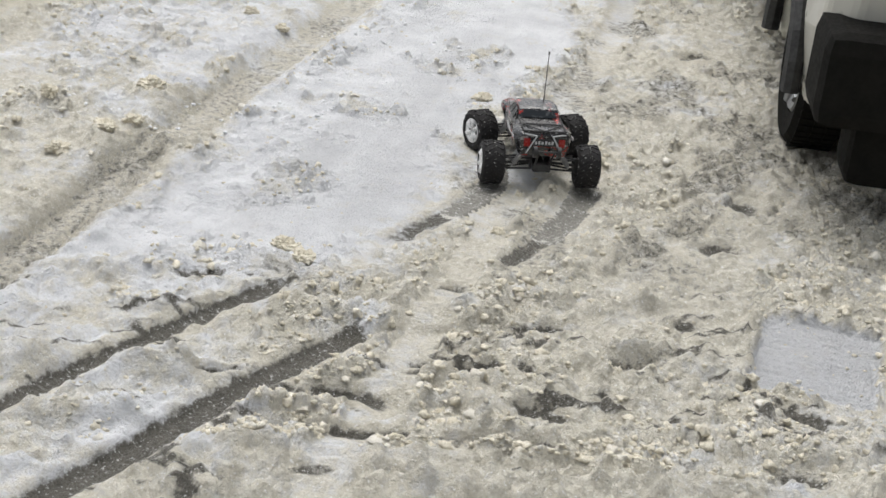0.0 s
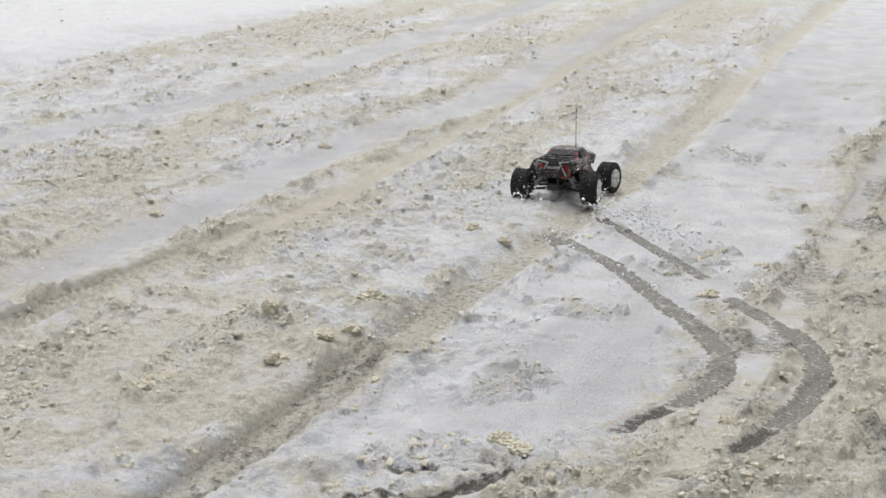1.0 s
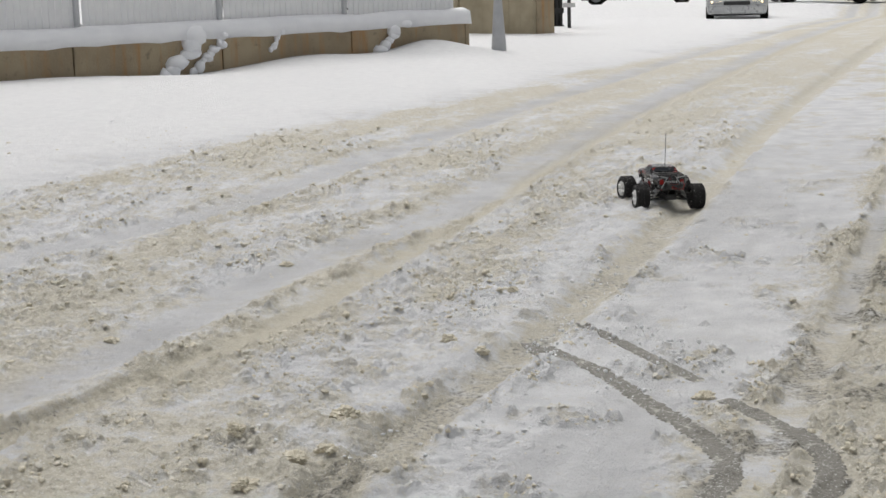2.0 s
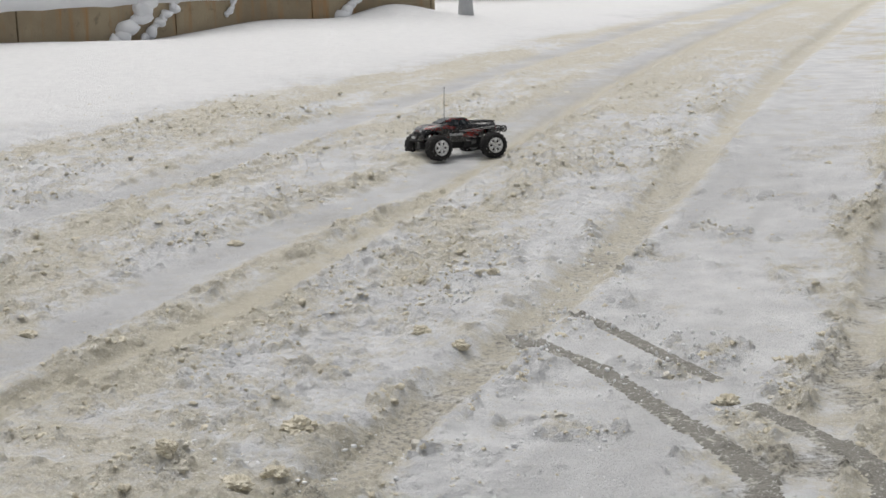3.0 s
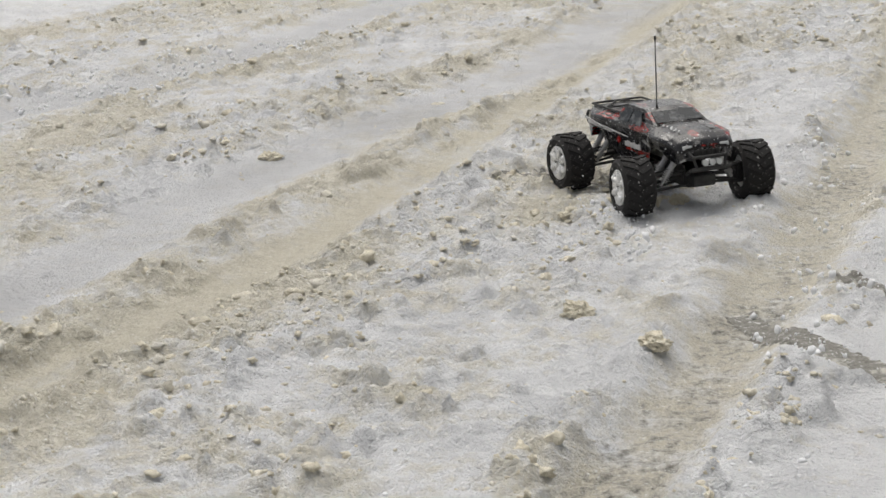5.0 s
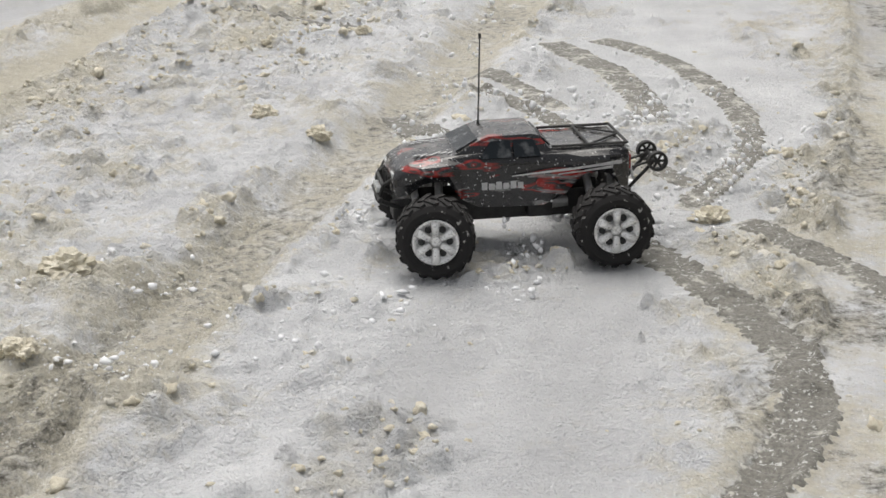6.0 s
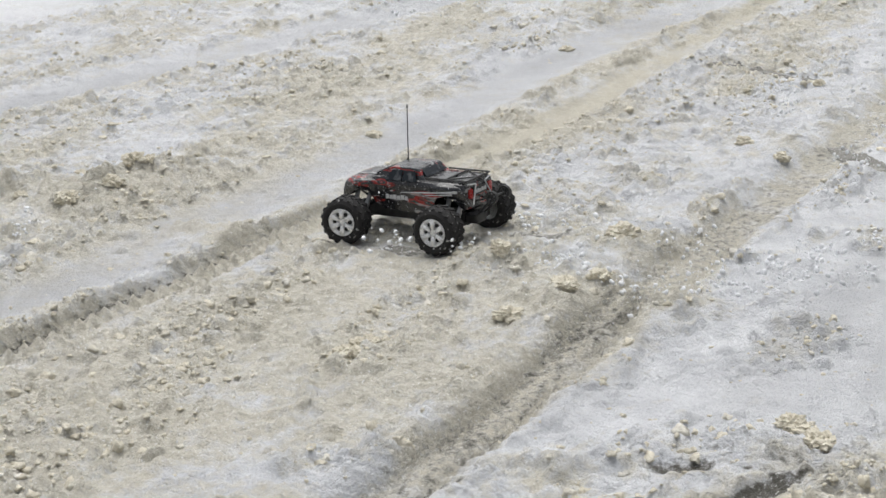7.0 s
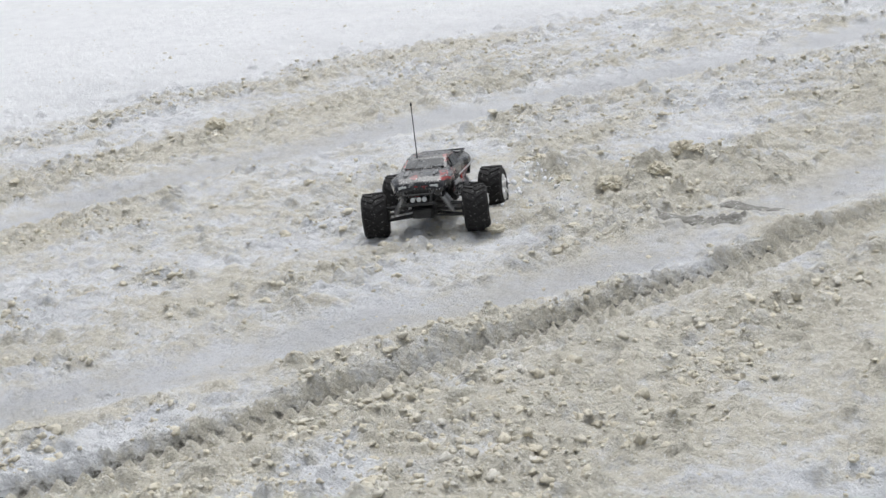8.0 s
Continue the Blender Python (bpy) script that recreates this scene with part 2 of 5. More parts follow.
def vnoise(x, y, k=0):
    """Smooth value noise between 0 and 1."""
    xi, yi = np.floor(x).astype(int), np.floor(y).astype(int)
    fx, fy = x - xi, y - yi
    fx, fy = fx * fx * (3 - 2 * fx), fy * fy * (3 - 2 * fy)
    g = LATTICES[k % 8]
    x0, x1, y0, y1 = xi % 256, (xi + 1) % 256, yi % 256, (yi + 1) % 256
    return (g[x0, y0] * (1 - fx) + g[x1, y0] * fx) * (1 - fy) + (g[x0, y1] * (1 - fx) + g[x1, y1] * fx) * fy


def fbm(x, y, scale, octaves=4, k=0):
    out, amp, tot = 0, 1.0, 0
    c, s = 0.8, 0.6
    for i in range(octaves):
        out = out + amp * vnoise(x / scale + 17.3 * i, y / scale + 9.1 * i, k + i)
        tot += amp
        amp *= 0.5
        x, y = c * x - s * y, s * x + c * y
        scale *= 0.5
    return out / tot


def step(v, a, b):
    t = np.clip((v - a) / (b - a), 0, 1)
    return t * t * (3 - 2 * t)


# ruts along the street: (y stations, x there, half width, depth, ridge)
RUTS = {
    "main": ([0.5, 2.6, 3.5, 4.85, 6.2, 7.85, 13, 19.6, 60], [-1.95, -1.08, -0.73, -0.25, 0.26, 0.81, 2.31, 4.24, 16], 0.100, 0.032),
    "yellow": ([0.5, 2.48, 2.88, 3.33, 4.33, 4.86, 5.82, 6.79, 8.49, 11.8, 18.1, 60], [-4.2, -2.96, -2.73, -2.5, -2.02, -1.78, -1.29, -0.88, -0.33, 0.59, 2.4, 14.5], 0.085, 0.017),
    "grey": ([0.5, 2.79, 3.76, 4.35, 5.7, 6.56, 7.37, 8.29, 9.43, 14, 60], [-5.2, -3.47, -2.79, -2.37, -1.82, -1.5, -1.25, -0.85, -0.3, 1.05, 14.0], 0.17, 0.016),
    "far": ([0.5, 4.26, 4.96, 5.66, 6.46, 7.22, 8.54, 9.5, 14, 60], [-6.8, -5.08, -4.8, -4.4, -3.96, -3.4, -2.55, -1.9, -0.2, 13.5], 0.17, 0.018),
    "kerbside": ([0.5, 6.0, 9.5, 19.3, 60], [-0.3, 1.55, 2.6, 5.15, 17.5], 0.06, 0.02),
}
# heaps of churned slush where the wheels dug in: (x, y, radius)
CHURN = [(-0.68, 4.31, 0.2), (-0.48, 4.10, 0.22), (-0.91, 4.54, 0.15), (-0.63, 4.72, 0.18), (-3.00, 5.26, 0.22), (-2.61, 5.24, 0.25), (-2.51, 5.50, 0.22), (-2.90, 4.74, 0.18), (-2.06, 4.83, 0.2)]
PRINT_AT = (1.73, 2.77)
EDGE = ([0.5, 3, 5.5, 6.4, 7.5, 8.5, 10, 13.3, 16.4, 21, 25.5, 60], [-7.8, -7.1, -6.4, -6.05, -5.5, -4.7, -3.7, -2.2, -0.6, 1.1, 2.9, 13.0])
# wheel tracks of the model truck and other marks: (points, half width, depth, wetness)
TRACKS = [
    ([(0.87, 4.15), (0.75, 3.96), (0.62, 3.75), (0.49, 3.58), (0.37, 3.41)], 0.036, 0.014, 0.75),
    ([(1.23, 4.14), (1.14, 3.93), (0.99, 3.64), (0.84, 3.42), (0.73, 3.26)], 0.036, 0.014, 0.8),
    ([(0.06, 3.10), (-0.148, 2.871), (-0.369, 2.616), (-0.556, 2.393), (-0.723, 2.167), (-0.90, 1.92)], 0.034, 0.030, 1.35),
    ([(0.303, 2.792), (0.136, 2.595), (-0.057, 2.363), (-0.219, 2.16), (-0.354, 1.974), (-0.529, 1.765), (-0.68, 1.56)], 0.042, 0.034, 1.4),
    ([(-0.154, 2.088), (0.075, 2.147), (0.277, 2.125), (0.511, 2.097), (0.858, 2.097)], 0.024, 0.030, 1.1),
    ([(0.071, 2.359), (0.266, 2.334), (0.36, 2.249)], 0.026, 0.030, 1.25),
    ([(0.355, 2.568), (0.576, 2.543), (0.72, 2.616)], 0.020, 0.028, 1.0),
    ([(0.702, 2.614), (0.878, 2.488)], 0.022, 0.028, 1.1),
    ([(0.643, 2.348), (0.78, 2.30), (0.894, 2.239)], 0.024, 0.028, 1.15),
    ([(0.668, 2.815), (0.82, 2.835), (0.988, 2.841)], 0.020, 0.026, 1.0),
    ([(0.484, 3.05), (0.58, 3.10), (0.678, 3.144)], 0.030, 0.024, 1.0),
    ([(-0.375, 3.051), (-0.24, 3.10), (-0.106, 3.106)], 0.028, 0.024, 0.85),
    ([(-0.284, 2.387), (-0.15, 2.44), (-0.03, 2.475)], 0.020, 0.024, 0.9),
    ([(0.97, 2.65), (1.13, 2.63), (1.26, 2.69)], 0.018, 0.024, 0.8),
    ([(1.457, 2.447), (1.57, 2.39), (1.695, 2.30)], 0.030, 0.028, 1.2),
    ([(1.381, 2.058), (1.48, 2.0), (1.575, 1.943)], 0.034, 0.028, 1.2),
    ([(1.57, 2.92), (1.68, 2.92), (1.83, 2.95)], 0.025, 0.02, 0.7),
    ([(1.87, 5.81), (2.0, 5.93), (2.07, 5.84)], 0.04, 0.03, 0.75),
    ([(1.788, 5.072), (1.86, 5.05), (1.938, 5.055)], 0.045, 0.04, 0.85),
    ([(1.678, 4.084), (1.76, 4.02), (1.83, 3.918)], 0.050, 0.045, 0.8),
    ([(1.485, 4.445), (1.58, 4.46), (1.684, 4.442)], 0.035, 0.035, 0.8),
    ([(1.475, 3.524), (1.6, 3.59), (1.714, 3.613)], 0.045, 0.04, 0.85),
    ([(1.31, 5.02), (1.37, 5.03), (1.423, 5.017)], 0.030, 0.03, 0.75),
]

# fresh tracks that the wheels press during the clip: (points, half width, wetness, first and last moment)
FRESH = [
    ([(0.57, 3.66), (0.75, 3.92), (0.83, 4.21), (0.8, 4.45), (0.72, 4.71), (0.59, 5.07), (0.45, 5.47), (0.25, 5.83), (0.15, 6.13)], (0.052, 0.034), 1.15, 0, 1.3),
    ([(0.91, 3.5), (1.07, 3.8), (1.17, 4.13), (1.17, 4.42), (1.1, 4.61), (1.0, 4.84), (0.89, 5.06)], (0.052, 0.036), 1.15, 0, 1.3),
    ([(0.88, 5.22), (0.73, 5.57), (0.52, 6.06), (0.38, 6.28)], 0.03, 1.1, 0, 1.3),
    ([(0.83, 6.87), (0.96, 6.68), (1.05, 6.46), (1.12, 6.0), (1.08, 5.61), (0.93, 5.3), (0.77, 5.06)], 0.036, 0.75, 5.3, 6.3),
    ([(0.68, 6.84), (0.83, 6.42), (0.88, 6.03), (0.84, 5.75)], 0.045, 0.8, 5.3, 6.3),
    ([(0.41, 6.54), (0.51, 6.32), (0.66, 5.93)], 0.034, 0.85, 5.3, 6.3),
    ([(-0.48, 7.48), (-0.33, 7.41), (-0.17, 7.29), (0.0, 7.14), (0.19, 7.05)], 0.018, 1.1, 2.0, 5.4),
    ([(-2.52, 4.86), (-2.31, 4.85), (-2.03, 4.83)], 0.034, 1.2, 6.5, 8),
    ([(-1.66, 4.82), (-1.5, 4.75), (-1.34, 4.66), (-1.17, 4.61)], 0.036, 1.2, 6.5, 8),
    ([(-2.34, 5.09), (-2.14, 5.05), (-1.97, 5.03)], 0.032, 1.0, 6.5, 8),
    ([(-1.58, 5.05), (-1.38, 5.01), (-1.2, 4.95)], 0.034, 1.0, 6.5, 8),
    ([(-1.01, 4.89), (-0.83, 4.78), (-0.66, 4.7)], 0.022, 0.7, 6.5, 8),
    ([(0.71, 10.47), (1.15, 10.49), (1.55, 10.49)], 0.03, 0.45, 2.0, 3.0),
]


def polyline_distance(x, y, pts):
    best = np.full(x.shape, 9.0)
    along = np.zeros(x.shape)
    run = 0.0
    for (ax, ay), (bx, by) in zip(pts, pts[1:]):
        dx, dy = bx - ax, by - ay
        ln = math.hypot(dx, dy)
        t = np.clip(((x - ax) * dx + (y - ay) * dy) / (ln * ln), 0, 1)
        d = np.hypot(x - ax - t * dx, y - ay - t * dy)
        along = np.where(d < best, run + t * ln, along)
        best = np.minimum(best, d)
        run += ln
    return best, along, run


def spline(pts, n=6):
    """Catmull-Rom points through pts."""
    p = [pts[0], *pts, pts[-1]]
    out = []
    for i in range(1, len(p) - 2):
        for k in range(n):
            t = k / n
            out.append(tuple(0.5 * (2 * p[i][a] + (p[i + 1][a] - p[i - 1][a]) * t + (2 * p[i - 1][a] - 5 * p[i][a] + 4 * p[i + 1][a] - p[i + 2][a]) * t * t
                             + (3 * p[i][a] - p[i - 1][a] - 3 * p[i + 1][a] + p[i + 2][a]) * t ** 3) for a in (0, 1)))
    out.append(tuple(pts[-1]))
    return out


def lumps(x, y, size, share, k):
    """Round lumps on a jittered lattice, each in place with the probability share."""
    u, v = x / size, y / size
    iu, iv = np.floor(u).astype(int), np.floor(v).astype(int)
    out = np.zeros(x.shape)
    ga, gb, gc, gd = (LATTICES[(k + j) % 8] for j in range(4))
    for du in (-1, 0, 1):
        for dv in (-1, 0, 1):
            a, b = (iu + du) % 256, (iv + dv) % 256
            cx, cy = iu + du + 0.15 + 0.7 * ga[a, b], iv + dv + 0.15 + 0.7 * gb[a, b]
            r = (0.30 + 0.34 * gc[a, b]) * (gd[a, b] < share)
            q = r * r - (u - cx) ** 2 - ((v - cy) * (0.8 + 0.4 * ga[b, a])) ** 2
            out = np.maximum(out, np.sqrt(np.maximum(q, 0)) * 0.64)
    return out * size


def base_level(x, y):
    """The street falls away gently behind, the bank rises beside it."""
    z = -0.035 * np.where(y < 16, np.maximum(y - 12, 0) ** 2 / 8, y - 14)
    e = np.interp(y, *EDGE) - x
    z = z - 0.0004 * np.maximum(np.minimum(y, 60) - 20, 0) ** 2 + 0.07 * step(e, -0.2, 1.2) + 0.08 * step(e, 0.8, 6.0)
    # drifts against the wall, and a ploughed ridge across the end of the street
    z = z + 0.20 * np.exp(-(((x + 1.0) / 0.75) ** 2 + ((y - 25.5) / 0.9) ** 2)) + 0.06 * np.exp(-(((x + 2.7) / 1.1) ** 2 + ((y - 23.8) / 1.1) ** 2))
    z = z - 0.11 * np.exp(-(((x + 4.4) / 1.2) ** 2 + ((y - 22.2) / 1.2) ** 2)) + 0.45 * step(y, 50.8, 52.6)
    return z


def slush_fields(x, y):
    """Height, and the shares of dirt, yellow, ice and wet asphalt (with painted furrow shade), at points of the plan.
    """
    z = base_level(x, y)
    main = x - np.interp(y, *RUTS["main"][:2])
    bank = step(np.interp(y, *EDGE) - x, -0.35, 0.5)
    wob = (fbm(x, y, 0.9, 3, 1) - 0.5)
    packed = step(main, 0.10, 0.22) * (1 - step(main + wob * 0.5, 0.85, 1.2)) * step(y, 3.1, 3.6)
    right = step(main + wob * 0.6, 0.95, 1.35)
    rough = np.clip(0.75 + 0.5 * wob - 0.8 * packed - 0.85 * bank, 0.05, 1.2)
    near = 1 - step(y + 0.5 * wob, 2.9, 3.5)
    rough = rough + 0.35 * right + 0.35 * near * step(main, -0.3, 0.3)
    street = fbm(main * 1.0, y * 0.22, 0.42, 4, 2)
    blotch = fbm(x, y, 0.30, 4, 5)
    dirt = 0.52 + 0.40 * step(y, 9, 20) * (1 - bank) - 0.45 * packed - 0.85 * bank + 1.5 * (street - 0.5) * (1 - bank) + (0.9 + 1.1 * packed + 1.0 * near) * (blotch - 0.5) * (1 - bank) + 0.45 * right
    rough = rough + 0.75 * packed * step(blotch, 0.50, 0.64) * (1 - step(y, 8, 11))
    ice, wet, yellow = 0.60 * packed * np.maximum(step(fbm(main * 1.1, y * 0.16, 0.36, 4, 5), 0.40, 0.68), 0.5 * step(y, 6.0, 9.0)) * (1 - step(y, 9.0, 16.0)), np.zeros(x.shape), np.zeros(x.shape)
    for name, (ys, xs, w, depth) in RUTS.items():
        d = (x - np.interp(y, ys, xs) + 0.05 * (fbm(x, y, 0.5, 2, 3) - 0.5)) / 1.044
        inside = np.exp(-(d / w) ** 4)
        if name == "kerbside":
            inside, depth = inside * step(y, 5.5, 7.0), 0.012
        rim = np.exp(-((np.abs(d) - 1.8 * w) / (0.6 * w)) ** 2)
        z = z - depth * inside + 0.16 * depth * rim
        rough = rough * (1 - 0.97 * np.exp(-(d / (1.35 * w)) ** 6)) + (0.12 if name == "yellow" else 0.45) * rim * step(-y, -14, -9)
        if name in ("main", "yellow"):
            tread = 0.5 + 0.5 * np.sin((y * 1.0 + np.abs(d) * 0.9) * 2 * math.pi / 0.052)
            lug = np.exp(-((np.abs(d) - 0.75 * w) / (0.4 * w)) ** 2) * step(-y, -6.5, -3.0)
            z = z - 0.038 * tread * lug
            wet = np.maximum(wet, (0.44 if name == "main" else 0.0) * inside * (0.5 + fbm(x, y, 0.25, 3, 6)) * (0.45 + 0.55 * step(-y, -12, -5)))
            if name == "yellow":
                groove = np.exp(-((d + 0.040) / 0.044) ** 4) * step(-y, -6.5, -4.5)
                z = z - 0.012 * groove + 0.036 * tread * np.exp(-((np.abs(d + 0.040) - 0.050) / 0.026) ** 2) * step(-y, -6.5, -4.5)
                wet = np.maximum(wet, 0.72 * groove * (0.4 + fbm(x, y, 0.12, 3, 6)) * (1.0 - 0.6 * tread))
            dirt = dirt + inside * 0.65
        else:
            ice = np.maximum(ice, 0.75 * inside * (0.3 + fbm(x, y, 0.4, 3, 6)))
            dirt = dirt - 0.3 * inside
        if name == "yellow":
            yellow = np.maximum(yellow, 0.42 * np.exp(-((d - 0.02) / (1.5 * w)) ** 2) * step(y, 3.5, 6.0))
    cut = np.zeros(x.shape)
    for pts, w, depth, wetness in TRACKS:
        line = spline(pts)
        lo, hi = np.min(line, 0) - 0.4, np.max(line, 0) + 0.4
        k = np.where((x > lo[0]) & (x < hi[0]) & (y > lo[1]) & (y < hi[1]))[0]
        if not len(k):
            continue
        xs, ys = x[k], y[k]
        d, along, run = polyline_distance(xs, ys, line)
        d = d + 0.022 * (fbm(xs, ys, 0.05, 3, 7) - 0.5)
        ends = step(along, 0, 0.12) * step(run - along, 0, 0.12)
        ends = np.maximum(ends, 0.15)
        inside = np.exp(-(d / (1.15 * w)) ** 4) * ends
        z[k] += -0.55 * depth * inside + 0.3 * depth * np.exp(-((d - 1.7 * w) / (0.5 * w)) ** 2) * ends * (0.3 + 1.4 * fbm(xs, ys, 0.07, 2, 2))
        z[k] -= 0.006 * inside * (0.5 + 0.5 * np.sin(along * 2 * math.pi / 0.028))
        cut[k] = np.maximum(cut[k], np.exp(-(d / (2.4 * w)) ** 4) * ends)
        wet[k] = np.maximum(wet[k], wetness * inside * (0.75 + 0.7 * fbm(xs, ys, 0.06, 3, 1)))
        rough[k] = rough[k] * (1 - 0.95 * np.exp(-(d / (1.9 * w)) ** 4) * ends)
        dirt[k] += 0.5 * np.exp(-((d - 1.6 * w) / (0.8 * w)) ** 2) * ends
    for pts, w, *_ in FRESH:
        w = w if isinstance(w, float) else w[0]
        line = spline(pts, 4)
        lo, hi = np.min(line, 0) - 0.2, np.max(line, 0) + 0.2
        k = np.where((x > lo[0]) & (x < hi[0]) & (y > lo[1]) & (y < hi[1]))[0]
        if len(k):
            rough[k] *= 1 - 0.9 * np.exp(-(polyline_distance(x[k], y[k], line)[0] / (1.7 * w)) ** 4)
    for hx, hy, r in CHURN:
        q = np.exp(-((x - hx) ** 2 + ((y - hy) * 1.3) ** 2) / (r * r)) * (0.4 + 1.2 * fbm(x, y, 0.12, 3, 4))
        rough, dirt, ice = rough + 0.9 * q, dirt + 0.45 * q, ice * (1 - np.clip(q, 0, 1))
        z = z + 0.055 * q * (0.3 + fbm(x, y, 0.09, 3, 6))
    fade = 1 - step(y, 14, 40)
    lump = fbm(x, y, 0.22, 4, 0)
    heap = np.maximum(lump - 0.48, 0) * 2
    plough = np.maximum(fbm(x * 0.35, y * 1.5, 0.20, 4, 3) - 0.47, 0) * 2 * near * step(main, -0.2, 0.4)
    billow = np.abs(fbm(x, y, 0.085, 3, 5) - 0.5) + 0.6 * np.abs(fbm(x, y, 0.05, 2, 1) - 0.5)
    z = z + rough * fade * (0.018 * heap + 0.060 * (billow - 0.16)) + 0.10 * plough * (1 - cut)
    many = (1 - cut) * np.clip(rough * step(0.6 * fbm(main, y * 0.30, 0.30, 3, 2) + 0.4 * fbm(x, y, 0.16, 3, 4), 0.36, 0.60) * 1.15 - 0.06, 0, 1) * (1 - step(y, 11, 22))
    z = z + lumps(x, y, 0.062, many * 0.55, 0) + lumps(x, y, 0.036, many * 0.9 + 0.10 * np.clip(rough, 0, 1) * fade + 0.01, 3) + 0.25 * lumps(x, y, 0.10, many * 0.2, 5)
    z = z + 0.010 * (fbm(x, y, 0.45, 3, 3) - 0.5) + (0.003 + 0.004 * rough) * fade * (fbm(x, y, 0.028, 2, 6) - 0.5)
    dirt = dirt + 0.25 * many - 0.10
    # near the viewer, furrow shade is painted as thin dark lines through this share
    wet = np.maximum(wet, 0.95 * near * step(main, -0.4, 0.2) * np.exp(-((fbm(x * 0.30, y * 1.2, 0.13, 3, 7) - 0.5) / 0.030) ** 2) * step(fbm(x, y, 0.3, 2, 1), 0.35, 0.6))
    wet = np.maximum(wet, 0.50 * right * (1 - near) * step(fbm(x, y * 0.7, 0.22, 4, 6), 0.44, 0.68) * (1 - step(y, 7, 12)))
    # broad flat print of a big wheel
    px, py = (x - PRINT_AT[0]) * 0.94 - (y - PRINT_AT[1]) * 0.34, (x - PRINT_AT[0]) * 0.34 + (y - PRINT_AT[1]) * 0.94
    wave = 0.03 * (fbm(x, y, 0.10, 3, 5) - 0.5)
    flat = step(0.205 + wave - np.abs(px), 0, 0.025) * step(0.275 + 2 * wave - np.abs(py), 0, 0.025)
    z = z * (1 - flat) + flat * (-0.012 + 0.006 * np.sin(py * 2 * math.pi / 0.045 + 2 * fbm(x, y, 0.2, 2, 1)))
    ice, dirt, rough, wet = np.maximum(ice, 0.75 * flat), dirt * (1 - flat), rough * (1 - flat), wet * (1 - flat)
    z = z + bank * 0.015 * (fbm(x, y, 0.7, 3, 2) - 0.5)
    dirt = dirt + 0.35 * rough * heap
    return z, np.clip(dirt, 0, 1), np.clip(yellow, 0, 1), np.clip(ice, 0, 1), np.clip(wet, 0, 1), rough


def graded(start, stops):
    out = [start]
    for end, size0, size1 in stops:
        a = out[-1]
        while out[-1] < end:
            f = (out[-1] - a) / (end - a)
            out.append(out[-1] + size0 + (size1 - size0) * f)
    return np.array(out)


def build_ground():
    ys = np.concatenate([[-400, -60, -12, -3, -0.5], graded(0.4, [(1.8, 0.10, 0.02), (7.0, 0.0118, 0.0125), (12.5, 0.014, 0.032), (30, 0.05, 0.25), (80, 0.4, 4), (400, 8, 60), (3000, 100, 500)])])
    u = np.concatenate([[-600, -120, -30, -8, -3, -1.6], np.linspace(-1.12, 1.12, 740), [1.6, 3, 8, 30, 120, 600]])
    yy = np.repeat(ys[:, None], len(u), 1)
    yc = np.clip(yy, 0, 60)
    xx = (-1.35 - 0.14 * np.minimum(yc, 8) + 0.16 * np.maximum(yc - 8, 0)) + u[None, :] * (2.35 + 0.40 * yc)
    x, y = xx.ravel(), yy.ravel()
    z, dirt, yellow, ice, wet, rough = slush_fields(x, y)
    nr, nc = yy.shape
    z = np.where(y > 60, -2.25, z)
    i = np.arange(nr * nc).reshape(nr, nc)
    quads = np.stack([i[:-1, :-1], i[:-1, 1:], i[1:, 1:], i[1:, :-1]], -1).reshape(-1, 4)
    me = bpy.data.meshes.new("ground")
    me.vertices.add(len(x))
    me.vertices.foreach_set("co", np.stack([x, y, z], 1).astype(np.float32).ravel())
    me.loops.add(quads.size)
    me.loops.foreach_set("vertex_index", quads.astype(np.int32).ravel())
    me.polygons.add(len(quads))
    me.polygons.foreach_set("loop_start", np.arange(0, quads.size, 4, dtype=np.int32))
    me.update(calc_edges=True)
    for name, v in (("fresh", step(np.interp(y, *EDGE) - x + 1.2 * (fbm(x, y, 0.8, 4, 1) - 0.5), -0.5, 1.0)), ("dirt", dirt), ("yellow", yellow), ("ice", ice), ("wet", wet)):
        a = me.attributes.new(name, "FLOAT", "POINT")
        a.data.foreach_set("value", v.astype(np.float32))
    me.shade_smooth()
    me.materials.append(SLUSH)
    tagged(new("ground", me), "snow-covered street of churned dirty slush, ruts and wet tracks", "ground", kind="structure")


build_ground()


def ground_z(x, y):
    return float(slush_fields(np.array([float(x)]), np.array([float(y)]))[0][0])


def lump_shapes(count, seed, detail):
    """Rough round lumps: points and triangles."""
    rng = random.Random(seed)
    out = []
    for k in range(count):
        bm = bmesh.new()
        bmesh.ops.create_icosphere(bm, subdivisions=detail, radius=1.0)
        off = Vector((rng.uniform(0, 50), rng.uniform(0, 50), rng.uniform(0, 50)))
        for v in bm.verts:
            f = 1 + 0.60 * noise.noise(v.co * 1.1 + off) + 0.75 * noise.noise(v.co * 2.7 + off)
            v.co = v.co * f
            v.co.z *= 0.62
        bm.verts.ensure_lookup_table()
        out.append((np.array([v.co[:] for v in bm.verts]), np.array([[v.index for v in f.verts] for f in bm.faces])))
        bm.free()
    return out


COARSE, FINE = lump_shapes(8, 5, 2), lump_shapes(8, 6, 1)


